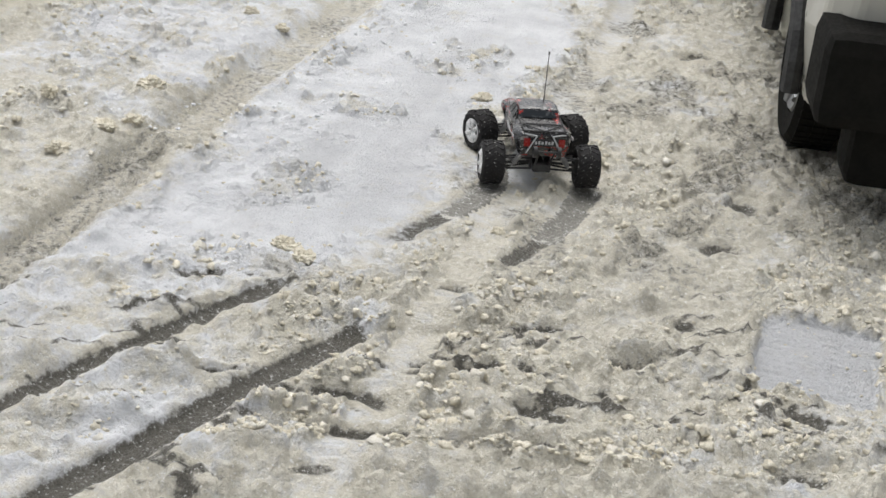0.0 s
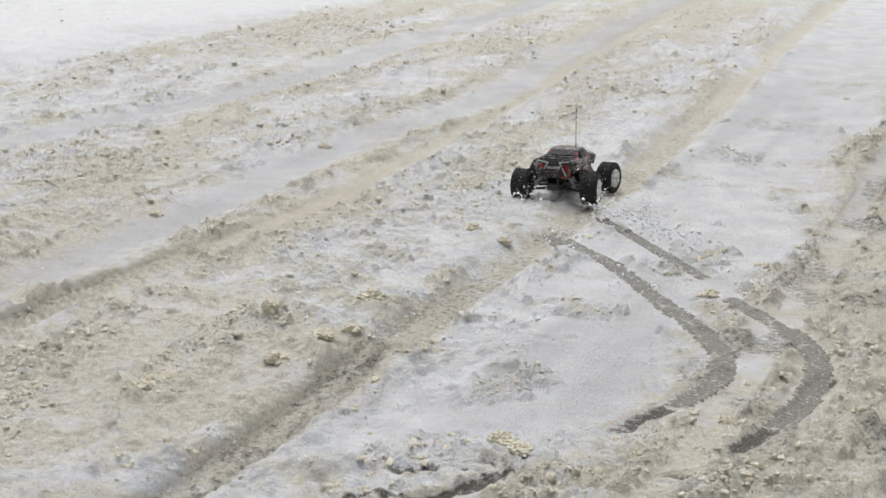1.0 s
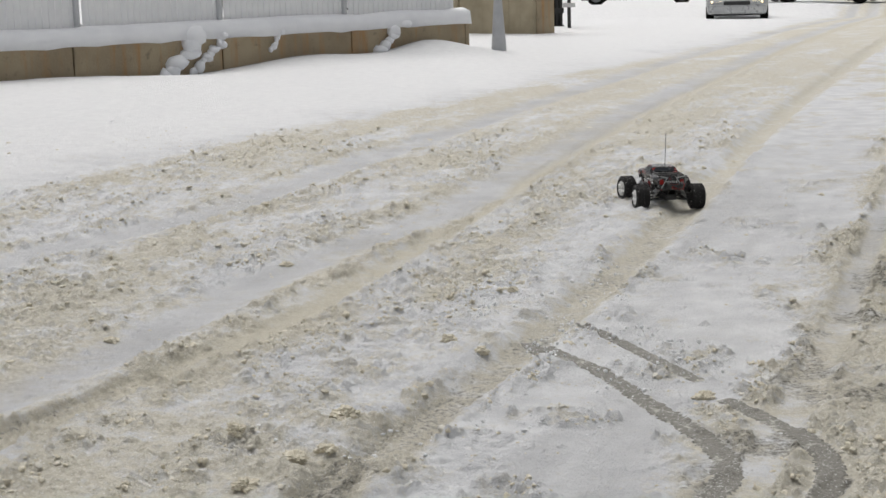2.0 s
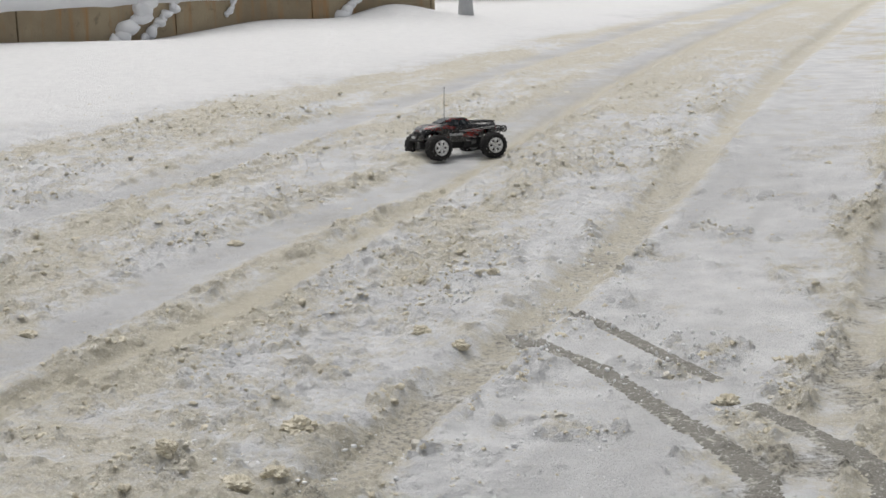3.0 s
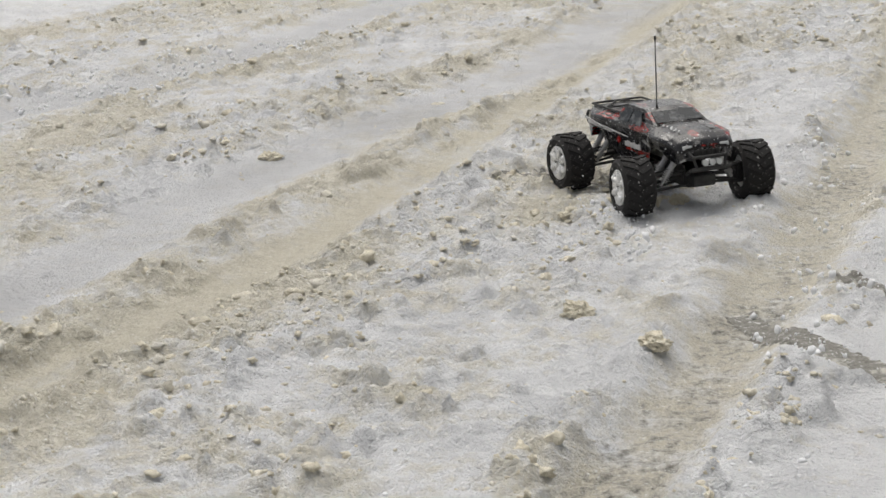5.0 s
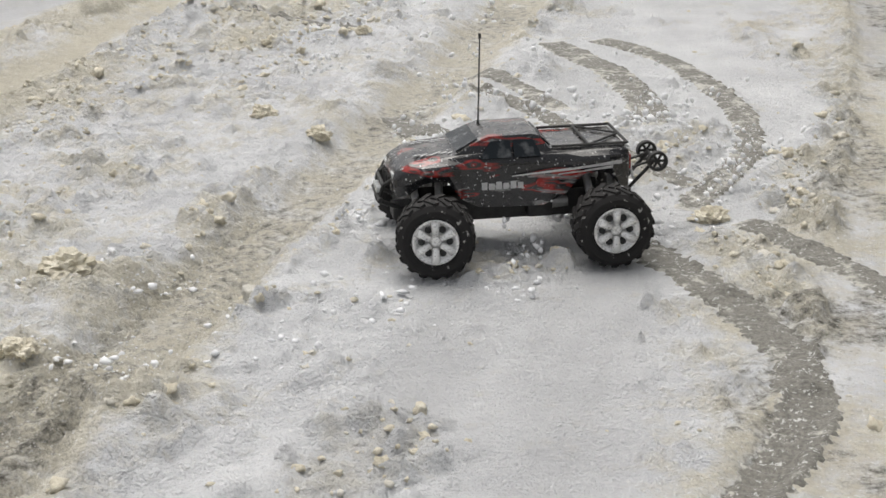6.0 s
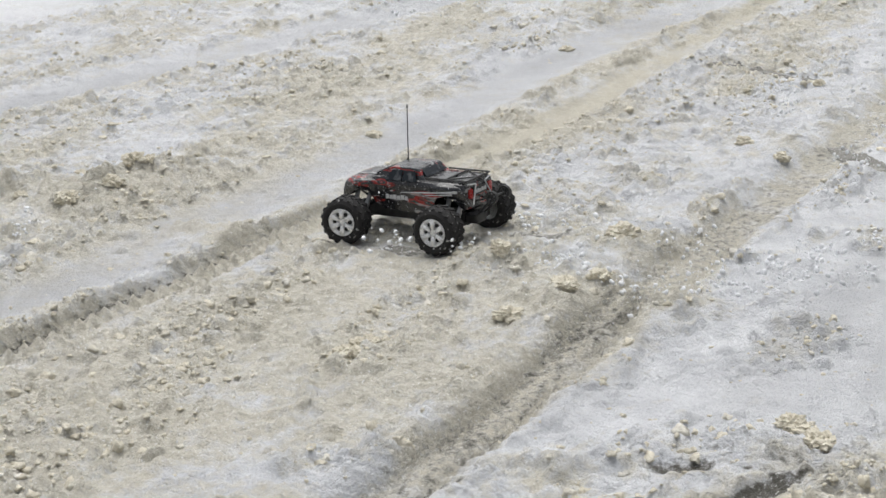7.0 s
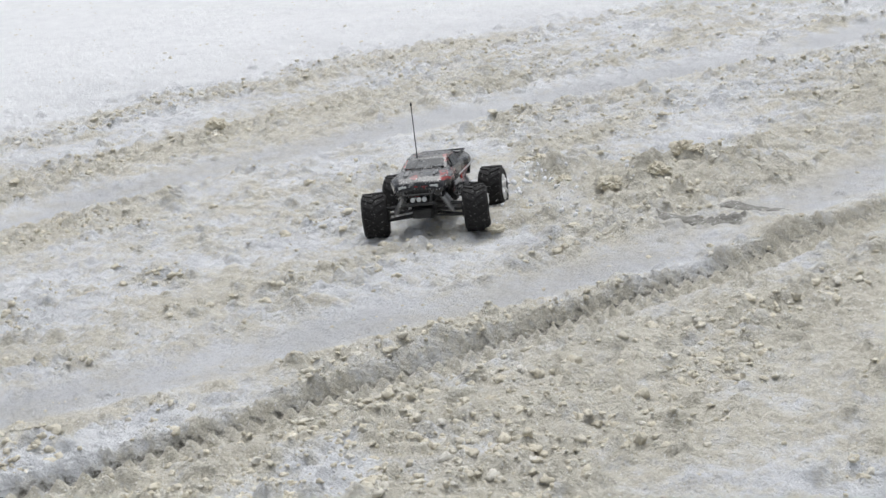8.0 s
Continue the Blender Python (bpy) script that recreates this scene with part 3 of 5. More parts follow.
def joined_lumps(name, xs, ys, zs, sizes, material, shapes, seed):
    """One mesh of many lumps."""
    rng = np.random.default_rng(seed)
    vs, fs, n = [], [], 0
    for k in range(len(xs)):
        v, f = shapes[k % len(shapes)]
        a = rng.uniform(0, 6.28)
        c, s = math.cos(a), math.sin(a)
        w = v @ np.array([[c, s, 0], [-s, c, 0], [0, 0, 1]]) * sizes[k] * rng.uniform(0.7, 1.3, 3)
        vs.append(w + [xs[k], ys[k], zs[k]])
        fs.append(f + n)
        n += len(v)
    v, f = np.concatenate(vs), np.concatenate(fs)
    me = bpy.data.meshes.new(name)
    me.vertices.add(len(v))
    me.vertices.foreach_set("co", v.astype(np.float32).ravel())
    me.loops.add(f.size)
    me.loops.foreach_set("vertex_index", f.astype(np.int32).ravel())
    me.polygons.add(len(f))
    me.polygons.foreach_set("loop_start", np.arange(0, f.size, 3, dtype=np.int32))
    me.update(calc_edges=True)
    me.shade_smooth()
    me.materials.append(material)
    return new(name, me)


def scatter_crumbs(name, tries, limit, size, spread, lo, hi, shapes, seed, label, base):
    rng = np.random.default_rng(seed)
    y = 2.0 + 12.0 * rng.random(tries) ** 1.5
    x = (-1.35 - 0.14 * np.minimum(y, 8)) + rng.uniform(-1.1, 1.1, len(y)) * (2.35 + 0.40 * y)
    z, dirt, yellow, ice, wet, rough = slush_fields(x, y)
    heap = 0.6 * fbm(x - np.interp(y, *RUTS["main"][:2]), y * 0.30, 0.30, 3, 2) + 0.4 * fbm(x, y, 0.16, 3, 4)
    keep = rng.random(len(y)) < np.clip(rough * 1.2 - 0.25, base, 1) * np.maximum(step(heap, 0.42, 0.62), base)
    keep &= (wet < 0.35)
    x, y, z = x[keep][:limit], y[keep][:limit], z[keep][:limit]
    s = np.clip(size * np.exp(rng.normal(0, spread, len(x))), lo, hi)
    tagged(joined_lumps(name, x, y, z - s * 0.05, s, CLUMP, shapes, seed), label, "slush", kind="stuff")


scatter_crumbs("slush_crumbs", 62000, 14000, 0.0080, 0.48, 0.0045, 0.019, COARSE, 11, "tan lumps of dirty slush strewn over the street", 0.02)
scatter_crumbs("slush_grains", 60000, 20000, 0.0052, 0.35, 0.003, 0.010, FINE, 12, "small pale grains of slush on the street", 0.10)


# ---- model truck ----
WHEELBASE, TRACK, RADIUS = 0.375, 0.366, 0.083


def build_wheel(parent, name, at, side):
    """Chevron-lugged tyre on a six-hole chrome rim; side is +1 for the outside to the left."""
    hub = new(name)
    hub.parent = parent
    hub.location = at
    bm = bmesh.new()
    w, r = 0.045, RADIUS - 0.0035
    lathe(bm, [(0.046, -w * 0.80), (0.058, -w * 0.98), (r - 0.012, -w), (r - 0.002, -w * 0.82), (r, -w * 0.4), (r, w * 0.4), (r - 0.002, w * 0.82), (r - 0.012, w), (0.058, w * 0.98), (0.046, w * 0.80)], 36)
    part("tyre", bm, TYRE, hub, "knobbly black rubber tyre flecked with snow")
    bm = bmesh.new()
    box(bm, -0.004, 0.0036, -0.020, 0.020, -0.0062, 0.0062)
    first = part("tread_lug", bm, TYRE, hub)
    for k in range(18):
        for s in (-1, 1):
            a = 2 * math.pi * (k + (0.25 if s > 0 else -0.25)) / 18
            lug = first if (k, s) == (0, -1) else new("tread_lug", first.data)
            lug.parent = hub
            lug.matrix_local = Matrix.Rotation(-a, 4, "Y") @ Matrix.Translation((r - 0.001, s * 0.0185, 0)) @ Matrix.Rotation(s * 0.55, 4, "X")
    bm = bmesh.new()
    o = side * w
    prof = [(0.047, o * 0.80), (0.049, o * 0.92), (0.045, o * 0.94), (0.040, o * 0.72), (0.014, o * 0.62), (0.011, o * 0.80), (0.0005, o * 0.82), (0.0005, -o * 0.3), (0.044, -o * 0.3), (0.047, -o * 0.8)]
    lathe(bm, prof, 36)
    for k in range(6):
        a = 2 * math.pi * (k + 0.5) / 6
        m = Matrix.Rotation(-a, 4, "Y")
        rod(bm, m @ Vector((0.013, o * 0.80, 0)), m @ Vector((0.044, o * 0.86, 0)), 0.0070, 0.0100, 8)
    part("rim", bm, CHROME, hub, "chrome six-spoke wheel rim", True)
    # solid dark discs on the dish stand in for the shade inside its holes
    bm = bmesh.new()
    for k in range(6):
        a = 2 * math.pi * k / 6
        m = Matrix.Rotation(-a, 4, "Y")
        c = m @ Vector((0.029, 0, 0))
        rod(bm, c + Vector((0, o * 0.60, 0)), c + Vector((0, o * 0.76, 0)), 0.0075, 0.0075, 12)
    part("hole_shade_disc", bm, HOLE_SHADE, hub, "dark discs painted as shaded holes between the rim's spokes")
    return hub


def body_ring(x, zb, zs, zt, wb, ws, wt):
    """Section of the shell at x: sill, shoulder and top heights with their half widths."""
    return [(x, -wb, zb), (x, -ws, (zb + zs) / 2), (x, -ws, zs), (x, -wt, zt), (x, 0, zt + 0.004), (x, wt, zt), (x, ws, zs), (x, ws, (zb + zs) / 2), (x, wb, zb)]


def build_truck():
    truck = empty("model_truck", Matrix(), "black radio-controlled monster truck with red flames and chrome rims", "model truck")
    # shell, open below
    bm = bmesh.new()
    S = [(0.262, .150, .172, .182, .070, .078, .060), (0.252, .140, .185, .198, .082, .088, .072), (0.225, .150, .198, .212, .092, .098, .080), (0.200, .172, .204, .217, .104, .110, .083), (0.172, .178, .206, .220, .108, .113, .084),
         (0.145, .172, .206, .223, .104, .110, .085), (0.118, .132, .206, .226, .094, .100, .086), (0.080, .112, .206, .228, .092, .096, .086), (0.0, .108, .206, .226, .092, .096, .086), (-0.060, .108, .206, .224, .092, .096, .086),
         (-0.110, .132, .208, .222, .094, .100, .088), (-0.140, .172, .210, .224, .104, .110, .090), (-0.172, .180, .211, .225, .108, .113, .091), (-0.200, .172, .210, .225, .104, .110, .090), (-0.228, .140, .206, .224, .094, .100, .088), (-0.248, .136, .200, .218, .086, .092, .084)]
    loft(bm, [body_ring(*s) for s in S], close=False)
    for a, b in ((0, 1), (-1, -2)):
        ring = body_ring(*S[a])
        bm.faces.new([bm.verts.new(p) for p in ring])
    bmesh.ops.remove_doubles(bm, verts=bm.verts, dist=0.0005)
    body = part("body_shell", bm, PAINT, truck, "black lacquered pickup shell with red flames", False)
    mod = body.modifiers.new("edge", "BEVEL")
    mod.width, mod.segments, mod.angle_limit = 0.006, 2, radians(25)
    # cab
    bm = bmesh.new()
    cab = [(0.128, 0.082, .226), (0.070, 0.073, .254), (0.055, 0.071, .259), (-0.040, 0.071, .260), (-0.052, 0.073, .256), (-0.080, 0.084, .224)]
    loft(bm, [[(x, -w - (0.012 if 0 < i < 5 else 0), .222), (x, -w, z), (x, 0, z + 0.004), (x, w, z), (x, w + (0.012 if 0 < i < 5 else 0), .222)] for i, (x, w, z) in enumerate(cab)], close=False)
    part("cab", bm, PAINT, truck, "rounded cab roof with snow dusting and painted sky sheen")
    for s in (-1, 1):
        bm = bmesh.new()
        for x0, x1, x2, x3 in ((0.078, 0.052, 0.010, 0.010), (0.004, 0.004, -0.040, -0.055)):
            q = [(x0, s * .0955, .2185), (x1, s * .0765, .250), (x2, s * .0765, .251), (x3, s * .0955, .2185)]
            loft(bm, [q, [(x, y + s * 0.003, z) for x, y, z in q]])
        part("side_window", bm, TRUCK_GLASS, truck, "dark tinted side windows")
    bm = bmesh.new()
    q = [(.122, -.072, .230), (.076, -.064, .2525), (.076, .064, .2525), (.122, .072, .230)]
    loft(bm, [q, [(x + .003, y, z + .002) for x, y, z in q]])
    part("windscreen", bm, TRUCK_GLASS, truck, "dark windscreen")
    bm = bmesh.new()
    q = [(-.077, -.068, .231), (-.056, -.061, .252), (-.056, .061, .252), (-.077, .068, .231)]
    loft(bm, [q, [(x - .003, y, z + .002) for x, y, z in q]])
    part("rear_window", bm, TRUCK_GLASS, truck, "dark rear window")
    # load bed cover with frame bars
    bm = bmesh.new()
    box(bm, -.240, -.078, -.078, .078, .222, .228, .002)
    part("bed_cover", bm, PAINT, truck, "flat bed cover with snow dusting and painted sky sheen")
    bm = bmesh.new()
    for y in (-.080, .080):
        rod(bm, (-.244, y, .232), (-.080, y, .232), .0032)
    for x in (-.244, -.160):
        rod(bm, (x, -.080, .232), (x, .080, .232), .0032)
    rod(bm, (-.160, -.080, .232), (-.244, 0.0, .232), .0025)
    rod(bm, (-.160, .080, .232), (-.244, 0.0, .232), .0025)
    part("bed_rail", bm, PLASTIC, truck, "thin black rails over the bed")
    # tailgate details
    bm = bmesh.new()
    box(bm, -.2535, -.249, -.046, .046, .176, .204, .002)
    part("tailgate_panel", bm, PLASTIC, truck)
    bm = bmesh.new()
    for i, y in enumerate((-.034, -.022, -.010, .004, .016, .028)):
        box(bm, -.2565, -.254, y, y + .008, .183, .197 - .003 * (i % 2), .001)
    part("tailgate_decal", bm, DECAL, truck, "pale marks in plain bars on the tailgate")
    for s in (-1, 1):
        bm = bmesh.new()
        box(bm, -.2545, -.247, s * .066 - .012, s * .066 + .012, .172, .204, .003)
        part("tail_light", bm, RED, truck, "red tail light")
        bm = bmesh.new()
        box(bm, .248, .2605, s * .056 - .015, s * .056 + .015, .176, .190, .003)
        part("headlight", bm, LENS, truck, "clear headlight")
        bm = bmesh.new()
        for i in range(6):
            box(bm, .062 - i * .0155, .074 - i * .0155, s * .0968 - .0012, s * .0968 + .0012, .150, .166 - .003 * (i % 2), .0006)
        part("side_decal", bm, DECAL, truck, "white lettering drawn as plain bars")
        bm = bmesh.new()
        rod(bm, (-.052, s * .0955, .160), (-.052, s * .0985, .160), .009, .009, 16)
        part("round_decal", bm, RED, truck, "small red round badge")
    bm = bmesh.new()
    box(bm, .256, .266, -.038, .038, .158, .176, .002)
    for y in (-.028, -.014, 0, .014, .028):
        box(bm, .262, .269, y - .002, y + .002, .155, .178)
    part("grille", bm, PLASTIC, truck, "black grille")
    # silver sweeps along the flanks, pale strokes beside the windscreen, braces on the tailgate
    for s in (-1, 1):
        bm = bmesh.new()
        for (xa, za), (xb, zb), th in (((-.225, .200), (-.115, .190), .004), ((-.205, .190), (-.090, .176), .0028), ((-.115, .190), (.01, .178), .0026)):
            q = [(xa, s * .1135, za - th), (xa, s * .1135, za + th), (xb, s * .1145 if xb < -.1 else s * .1, zb + th * .4), (xb, s * .1145 if xb < -.1 else s * .1, zb - th * .4)]
            loft(bm, [q, [(x, y + s * .0015, z) for x, y, z in q]])
        part("flank_stripe", bm, DECAL, truck, "silver stripe sweeping along the flank")
        bm = bmesh.new()
        for k in range(7):
            x0, y0 = .205 - k * .014, s * (.050 + .004 * (k % 3))
            m = Matrix.Translation((x0, y0, .2195 + .0009 * k)) @ Matrix.Rotation(s * (.5 + .25 * (k % 2)), 4, "Z")
            box(bm, -.010 - .003 * (k % 2), .010, -.0025, .0025, -.0005, .0022, 0, m)
        part("bonnet_stroke", bm, DECAL, truck, "pale jagged strokes painted on the bonnet")
        bm = bmesh.new()
        rod(bm, (-.2525, s * .030, .215), (-.262, s * .068, .150), .0026, .0026, 6)
        rod(bm, (-.252, s * .030, .215), (-.248, s * .080, .222), .0022, .0022, 6)
        part("tailgate_brace", bm, LENS, truck, "bright thin brace across the tailgate")
    # front bumper with lamps
    bm = bmesh.new()
    rod(bm, (.285, -.060, .128), (.285, .060, .128), .006)
    rod(bm, (.278, -.050, .160), (.278, .050, .160), .004)
    for s in (-1, 1):
        rod(bm, (.285, s * .060, .128), (.245, s * .052, .110), .005)
        rod(bm, (.285, s * .042, .128), (.278, s * .050, .160), .004)
        rod(bm, (.278, s * .050, .160), (.240, s * .062, .186), .004)
    part("front_bumper", bm, PLASTIC, truck, "black tube bumper")
    bm = bmesh.new()
    for y in (-.018, .004, .024):
        rod(bm, (.279, y, .145), (.290, y, .145), .0075, .0085, 12)
    part("bumper_lamp", bm, LENS, truck, "small clear lamps on the bumper")
    # chassis, engine and skid plates
    bm = bmesh.new()
    for s in (-1, 1):
        box(bm, -.205, .205, s * .036 - .003, s * .036 + .003, .068, .125, .002)
    box(bm, -.215, .215, -.030, .030, .064, .072, .002)
    box(bm, .200, .255, -.034, .034, .072, .104, .006)
    box(bm, -.255, -.200, -.034, .034, .072, .104, .006)
    part("chassis", bm, PLASTIC, truck, "black twin-plate chassis")
    bm = bmesh.new()
    box(bm, -.05, .03, -.026, .026, .085, .150, .006)
    for k in range(5):
        box(bm, -.04, .02, -.034, .034, .118 + k * .008, .121 + k * .008)
    rod(bm, (.03, -.052, .105), (.11, -.054, .110), .014, .012, 12)
    rod(bm, (-.05, .050, .100), (-.12, .052, .104), .016, .014, 12)
    part("engine", bm, ALLOY, truck, "grey engine and tuned pipe")
    bm = bmesh.new()
    box(bm, -.085, -.030, .038, .072, .075, .125, .006)
    part("radio_box", bm, PLASTIC, truck)
    bm = bmesh.new()
    box(bm, .020, .090, -.074, -.038, .075, .120, .006)
    part("fuel_tank", bm, PLASTIC, truck)
    # suspension
    for sx in (-1, 1):
        for s in (-1, 1):
            x = sx * WHEELBASE / 2
            bm = bmesh.new()
            hub = Vector((x, s * (TRACK / 2 - .040), RADIUS))
            for dx in (-.028, .028):
                rod(bm, (x + dx, s * .034, .074), hub + Vector((dx * .3, 0, -.020)), .0042)
                rod(bm, (x + dx * .8, s * .034, .112), hub + Vector((dx * .3, 0, .022)), .0038)
            rod(bm, (x, s * .03, .092), hub, .0055)
            box(bm, hub.x - .013, hub.x + .013, hub.y - .010, hub.y + .012, hub.z - .028, hub.z + .028, .003)
            part("suspension_arm", bm, PLASTIC, truck)
            for dx in (-.020, .020):
                bm = bmesh.new()
                low, top = Vector((x + dx, s * .110, .078)), Vector((x + dx * 1.4, s * .052, .168))
                rod(bm, low, low.lerp(top, .5), .0045)
                rod(bm, low.lerp(top, .45), top, .0085, .0085, 12)
                for k in range(7):
                    a = low.lerp(top, .12 + k * .055)
                    rod(bm, a, a + (top - low).normalized() * .003, .0105, .0105, 12)
                part("shock_absorber", bm, ALLOY, truck, "metal coil-over shock")
    # wheelie bar
    bm = bmesh.new()
    for s in (-1, 1):
        rod(bm, (-.235, s * .026, .085), (-.322, s * .030, .176), .004)
        rod(bm, (-.235, s * .026, .150), (-.322, s * .030, .176), .003)
    rod(bm, (-.322, -.045, .176), (-.322, .045, .176), .004)
    bar = part("wheelie_bar", bm, PLASTIC, truck, "black wheelie bar")
    for s in (-1, 1):
        bm = bmesh.new()
        lathe(bm, [(.016, -.006), (.022, -.007), (.022, .007), (.016, .006)], 24)
        for k in range(6):
            a = math.pi * k / 3
            rod(bm, (0, 0, 0), (.017 * math.cos(a), 0, .017 * math.sin(a)), .003)
        w = part("small_wheel", bm, PLASTIC, bar)
        w.location = (-.322, s * .045, .176)
    # aerial
    bm = bmesh.new()
    rod(bm, (.058, -.035, .25), (.052, -.035, .455), .0019, .0016, 8)
    rod(bm, (.052, -.035, .447), (.052, -.035, .458), .0032, .0030, 8)
    rod(bm, (.058, -.035, .250), (.058, -.035, .268), .0042, .0028, 8)
    part("aerial", bm, PLASTIC, truck, "thin black whip aerial")
    wheels = []
    for name, sx, s in (("front_wheel", 1, 1), ("front_wheel", 1, -1), ("rear_wheel", -1, 1), ("rear_wheel", -1, -1)):
        wheels.append((build_wheel(truck, name, (sx * WHEELBASE / 2, s * TRACK / 2, RADIUS), s), sx, s))
    return truck, wheels


TRUCK, WHEELS = build_truck()


# ---- full-size cars ----
def car_wheel(parent, at, r, s):
    hub = new("wheel")
    hub.parent = parent
    hub.location = at
    bm = bmesh.new()
    lathe(bm, [(r * .62, -.09), (r * .9, -.11), (r, -.08), (r, .08), (r * .9, .11), (r * .62, .09)], 28)
    for k in range(56):
        m = Matrix.Rotation(2 * math.pi * k / 56, 4, "Y")
        for a, b in ((-.088, -.032), (-.024, .024), (.032, .088)):
            box(bm, r - .004, r + .005, a, b, -.013, .013, 0, m)
    part("tyre", bm, BUMPER, hub, "black rubber tyre")
    bm = bmesh.new()
    lathe(bm, [(r * .62, s * .08), (r * .58, s * .095), (r * .2, s * .06), (.03, s * .075), (.002, s * .075), (.002, 0), (r * .62, 0)], 24)
    for k in range(5):
        a = 2 * math.pi * k / 5
        rod(bm, (0, s * .075, 0), (r * .58 * math.cos(a), s * .085, r * .58 * math.sin(a)), .03, .025, 8)
    part("rim", bm, GREY_METAL, hub)


def build_car(m, paint, label, length=4.4, width=1.78, height=1.5, suv=False, snow=0.0, lit=False, category="car"):
    """Heading along +x, origin on the ground under its middle."""
    car = empty("parked_car", m, label, category, "cars on the street")
    L, W, Hh = length / 2, width / 2, height
    clear, belt = (.32, Hh * .60) if suv else (.22, Hh * .58)
    hood = belt + (.0 if suv else -.06)
    r = .36 if suv else .31
    ax = L - .82
    bm = bmesh.new()

    def ring(x, zb, zt, w):
        return [(x, -w * .94, zb), (x, -w, (zb + zt) * .5), (x, -w * .98, zt - .06), (x, -w * .86, zt), (x, w * .86, zt), (x, w * .98, zt - .06), (x, w, (zb + zt) * .5), (x, w * .94, zb)]

    st = [(-L, clear + .22, belt - .10, W * .86), (-L + .10, clear + .04, belt - .02, W * .97), (-ax - .42, clear, belt, W), (-ax - .36, clear + .34, belt, W), (-ax + .36, clear + .34, belt, W), (-ax + .42, clear, belt, W),
          (0, clear - .02, belt, W), (ax - .42, clear, belt, W), (ax - .36, clear + .34, hood, W), (ax + .36, clear + .34, hood - .03, W), (ax + .42, clear, hood - .05, W * .98), (L - .10, clear + .02, hood - .12, W * .95), (L, clear + .2, hood - .24, W * .84)]
    loft(bm, [ring(*s) for s in st])
    body = part("body", bm, paint, car)
    mod = body.modifiers.new("edge", "BEVEL")
    mod.width, mod.segments, mod.angle_limit = .03, 2, radians(20)
    tail = -L + (.10 if suv else .75)
    cabin = [(tail, W * .86, belt), (tail + (.22 if suv else .55), W * .74, Hh - .02), (.15, W * .74, Hh), (L - 1.75, W * .72, Hh - .03), (L - 1.05, W * .84, hood)]
    bm = bmesh.new()
    loft(bm, [[(x, -w - .05, belt - .03), (x, -w, z), (x, w, z), (x, w + .05, belt - .03)] for x, w, z in cabin])
    part("cabin", bm, CAR_GLASS, car, "dark glasshouse")
    bm = bmesh.new()
    for a, b in zip(cabin[1:-1], cabin[2:-1]):
        loft(bm, [[(a[0], -a[1] - .012, a[2] - .05), (a[0], -a[1], a[2] + .02), (a[0], a[1], a[2] + .02), (a[0], a[1] + .012, a[2] - .05)], [(b[0], -b[1] - .012, b[2] - .05), (b[0], -b[1], b[2] + .02), (b[0], b[1], b[2] + .02), (b[0], b[1] + .012, b[2] - .05)]])
    part("roof", bm, paint, car)
    for s in (-1, 1):
        for a, b, th in ((cabin[0], cabin[1], .07), (cabin[3], cabin[4], .05), ((0.1, W * .80, belt), (0.15, W * .73, Hh - .02), .045)):
            bm = bmesh.new()
            rod(bm, (a[0], s * (a[1] + .02), a[2]), (b[0], s * (b[1] + .02), b[2]), th, th, 6)
            part("pillar", bm, paint, car)
    for s in (-1, 1):
        bm = bmesh.new()
        box(bm, L - .14, L - .02, s * W * .64 - .16, s * W * .64 + .16, hood - .36, hood - .20, .03)
        part("headlight", bm, HEADLAMP if lit else LENS, car, "glowing warm headlight" if lit else "")
        bm = bmesh.new()
        box(bm, -L + .0, -L + .14, s * W * .78 - .12, s * W * .78 + .12, belt - .36 if not suv else belt - .04, belt - .12 if not suv else belt + .28, .03)
        part("tail_light", bm, RED, car)
        bm = bmesh.new()
        box(bm, L - 1.55, L - 1.40, s * (W + .12) - .09, s * (W + .12) + .09, belt + .02, belt + .15, .03)
        part("wing_mirror", bm, paint, car)
    bm = bmesh.new()
    box(bm, L - .08, L + .03, -W * .42, W * .42, hood - .34, hood - .20, .02)
    part("grille", bm, PLASTIC, car)
    bm = bmesh.new()
    if suv:
        box(bm, -L - .26, -L + .16, -W * .99, W * .99, clear + .10, clear + .46, .07)
        box(bm, -L - .31, -L + .05, -W * .55, W * .55, clear + .34, clear + .44, .03)
    else:
        box(bm, -L - .05, -L + .12, -W * .92, W * .92, clear + .02, clear + .30, .04)
    part("rear_bumper", bm, BUMPER if suv else paint, car, "black plastic bumper" if suv else "")
    if suv:
        # inset valance, made deeper to stand in for the dark shade under the bumper
        bm = bmesh.new()
        box(bm, -L - .16, -L + .14, -W * .80, W * .80, clear - .14, clear + .14, .05)
        part("valance", bm, BUMPER, car, "black plastic valance, extended down in place of the shade beneath")
    bm = bmesh.new()
    box(bm, L - .12, L + .05, -W * .92, W * .92, clear + .02, clear + .28, .05)
    part("front_bumper", bm, paint, car)
    bm = bmesh.new()
    box(bm, -L + .3, L - .3, -W * .8, W * .8, clear - .04, clear + .08)
    part("underbody", bm, PLASTIC, car)
    for x in (-ax, ax):
        for s in (-1, 1):
            car_wheel(car, (x, s * (W - (.17 if suv else .12)), r), r, s)
            if suv:
                bm = bmesh.new()
                rings = []
                for k in range(13):
                    a, q = math.pi * k / 12, r + .09
                    rings.append([(x + (q + .04 * math.cos(b)) * math.cos(a), s * (W + .04 * math.sin(b)), r + (q + .04 * math.cos(b)) * math.sin(a)) for b in (0, .785, 1.571, 2.356, 3.142, 3.927, 4.712, 5.498)])
                loft(bm, rings)
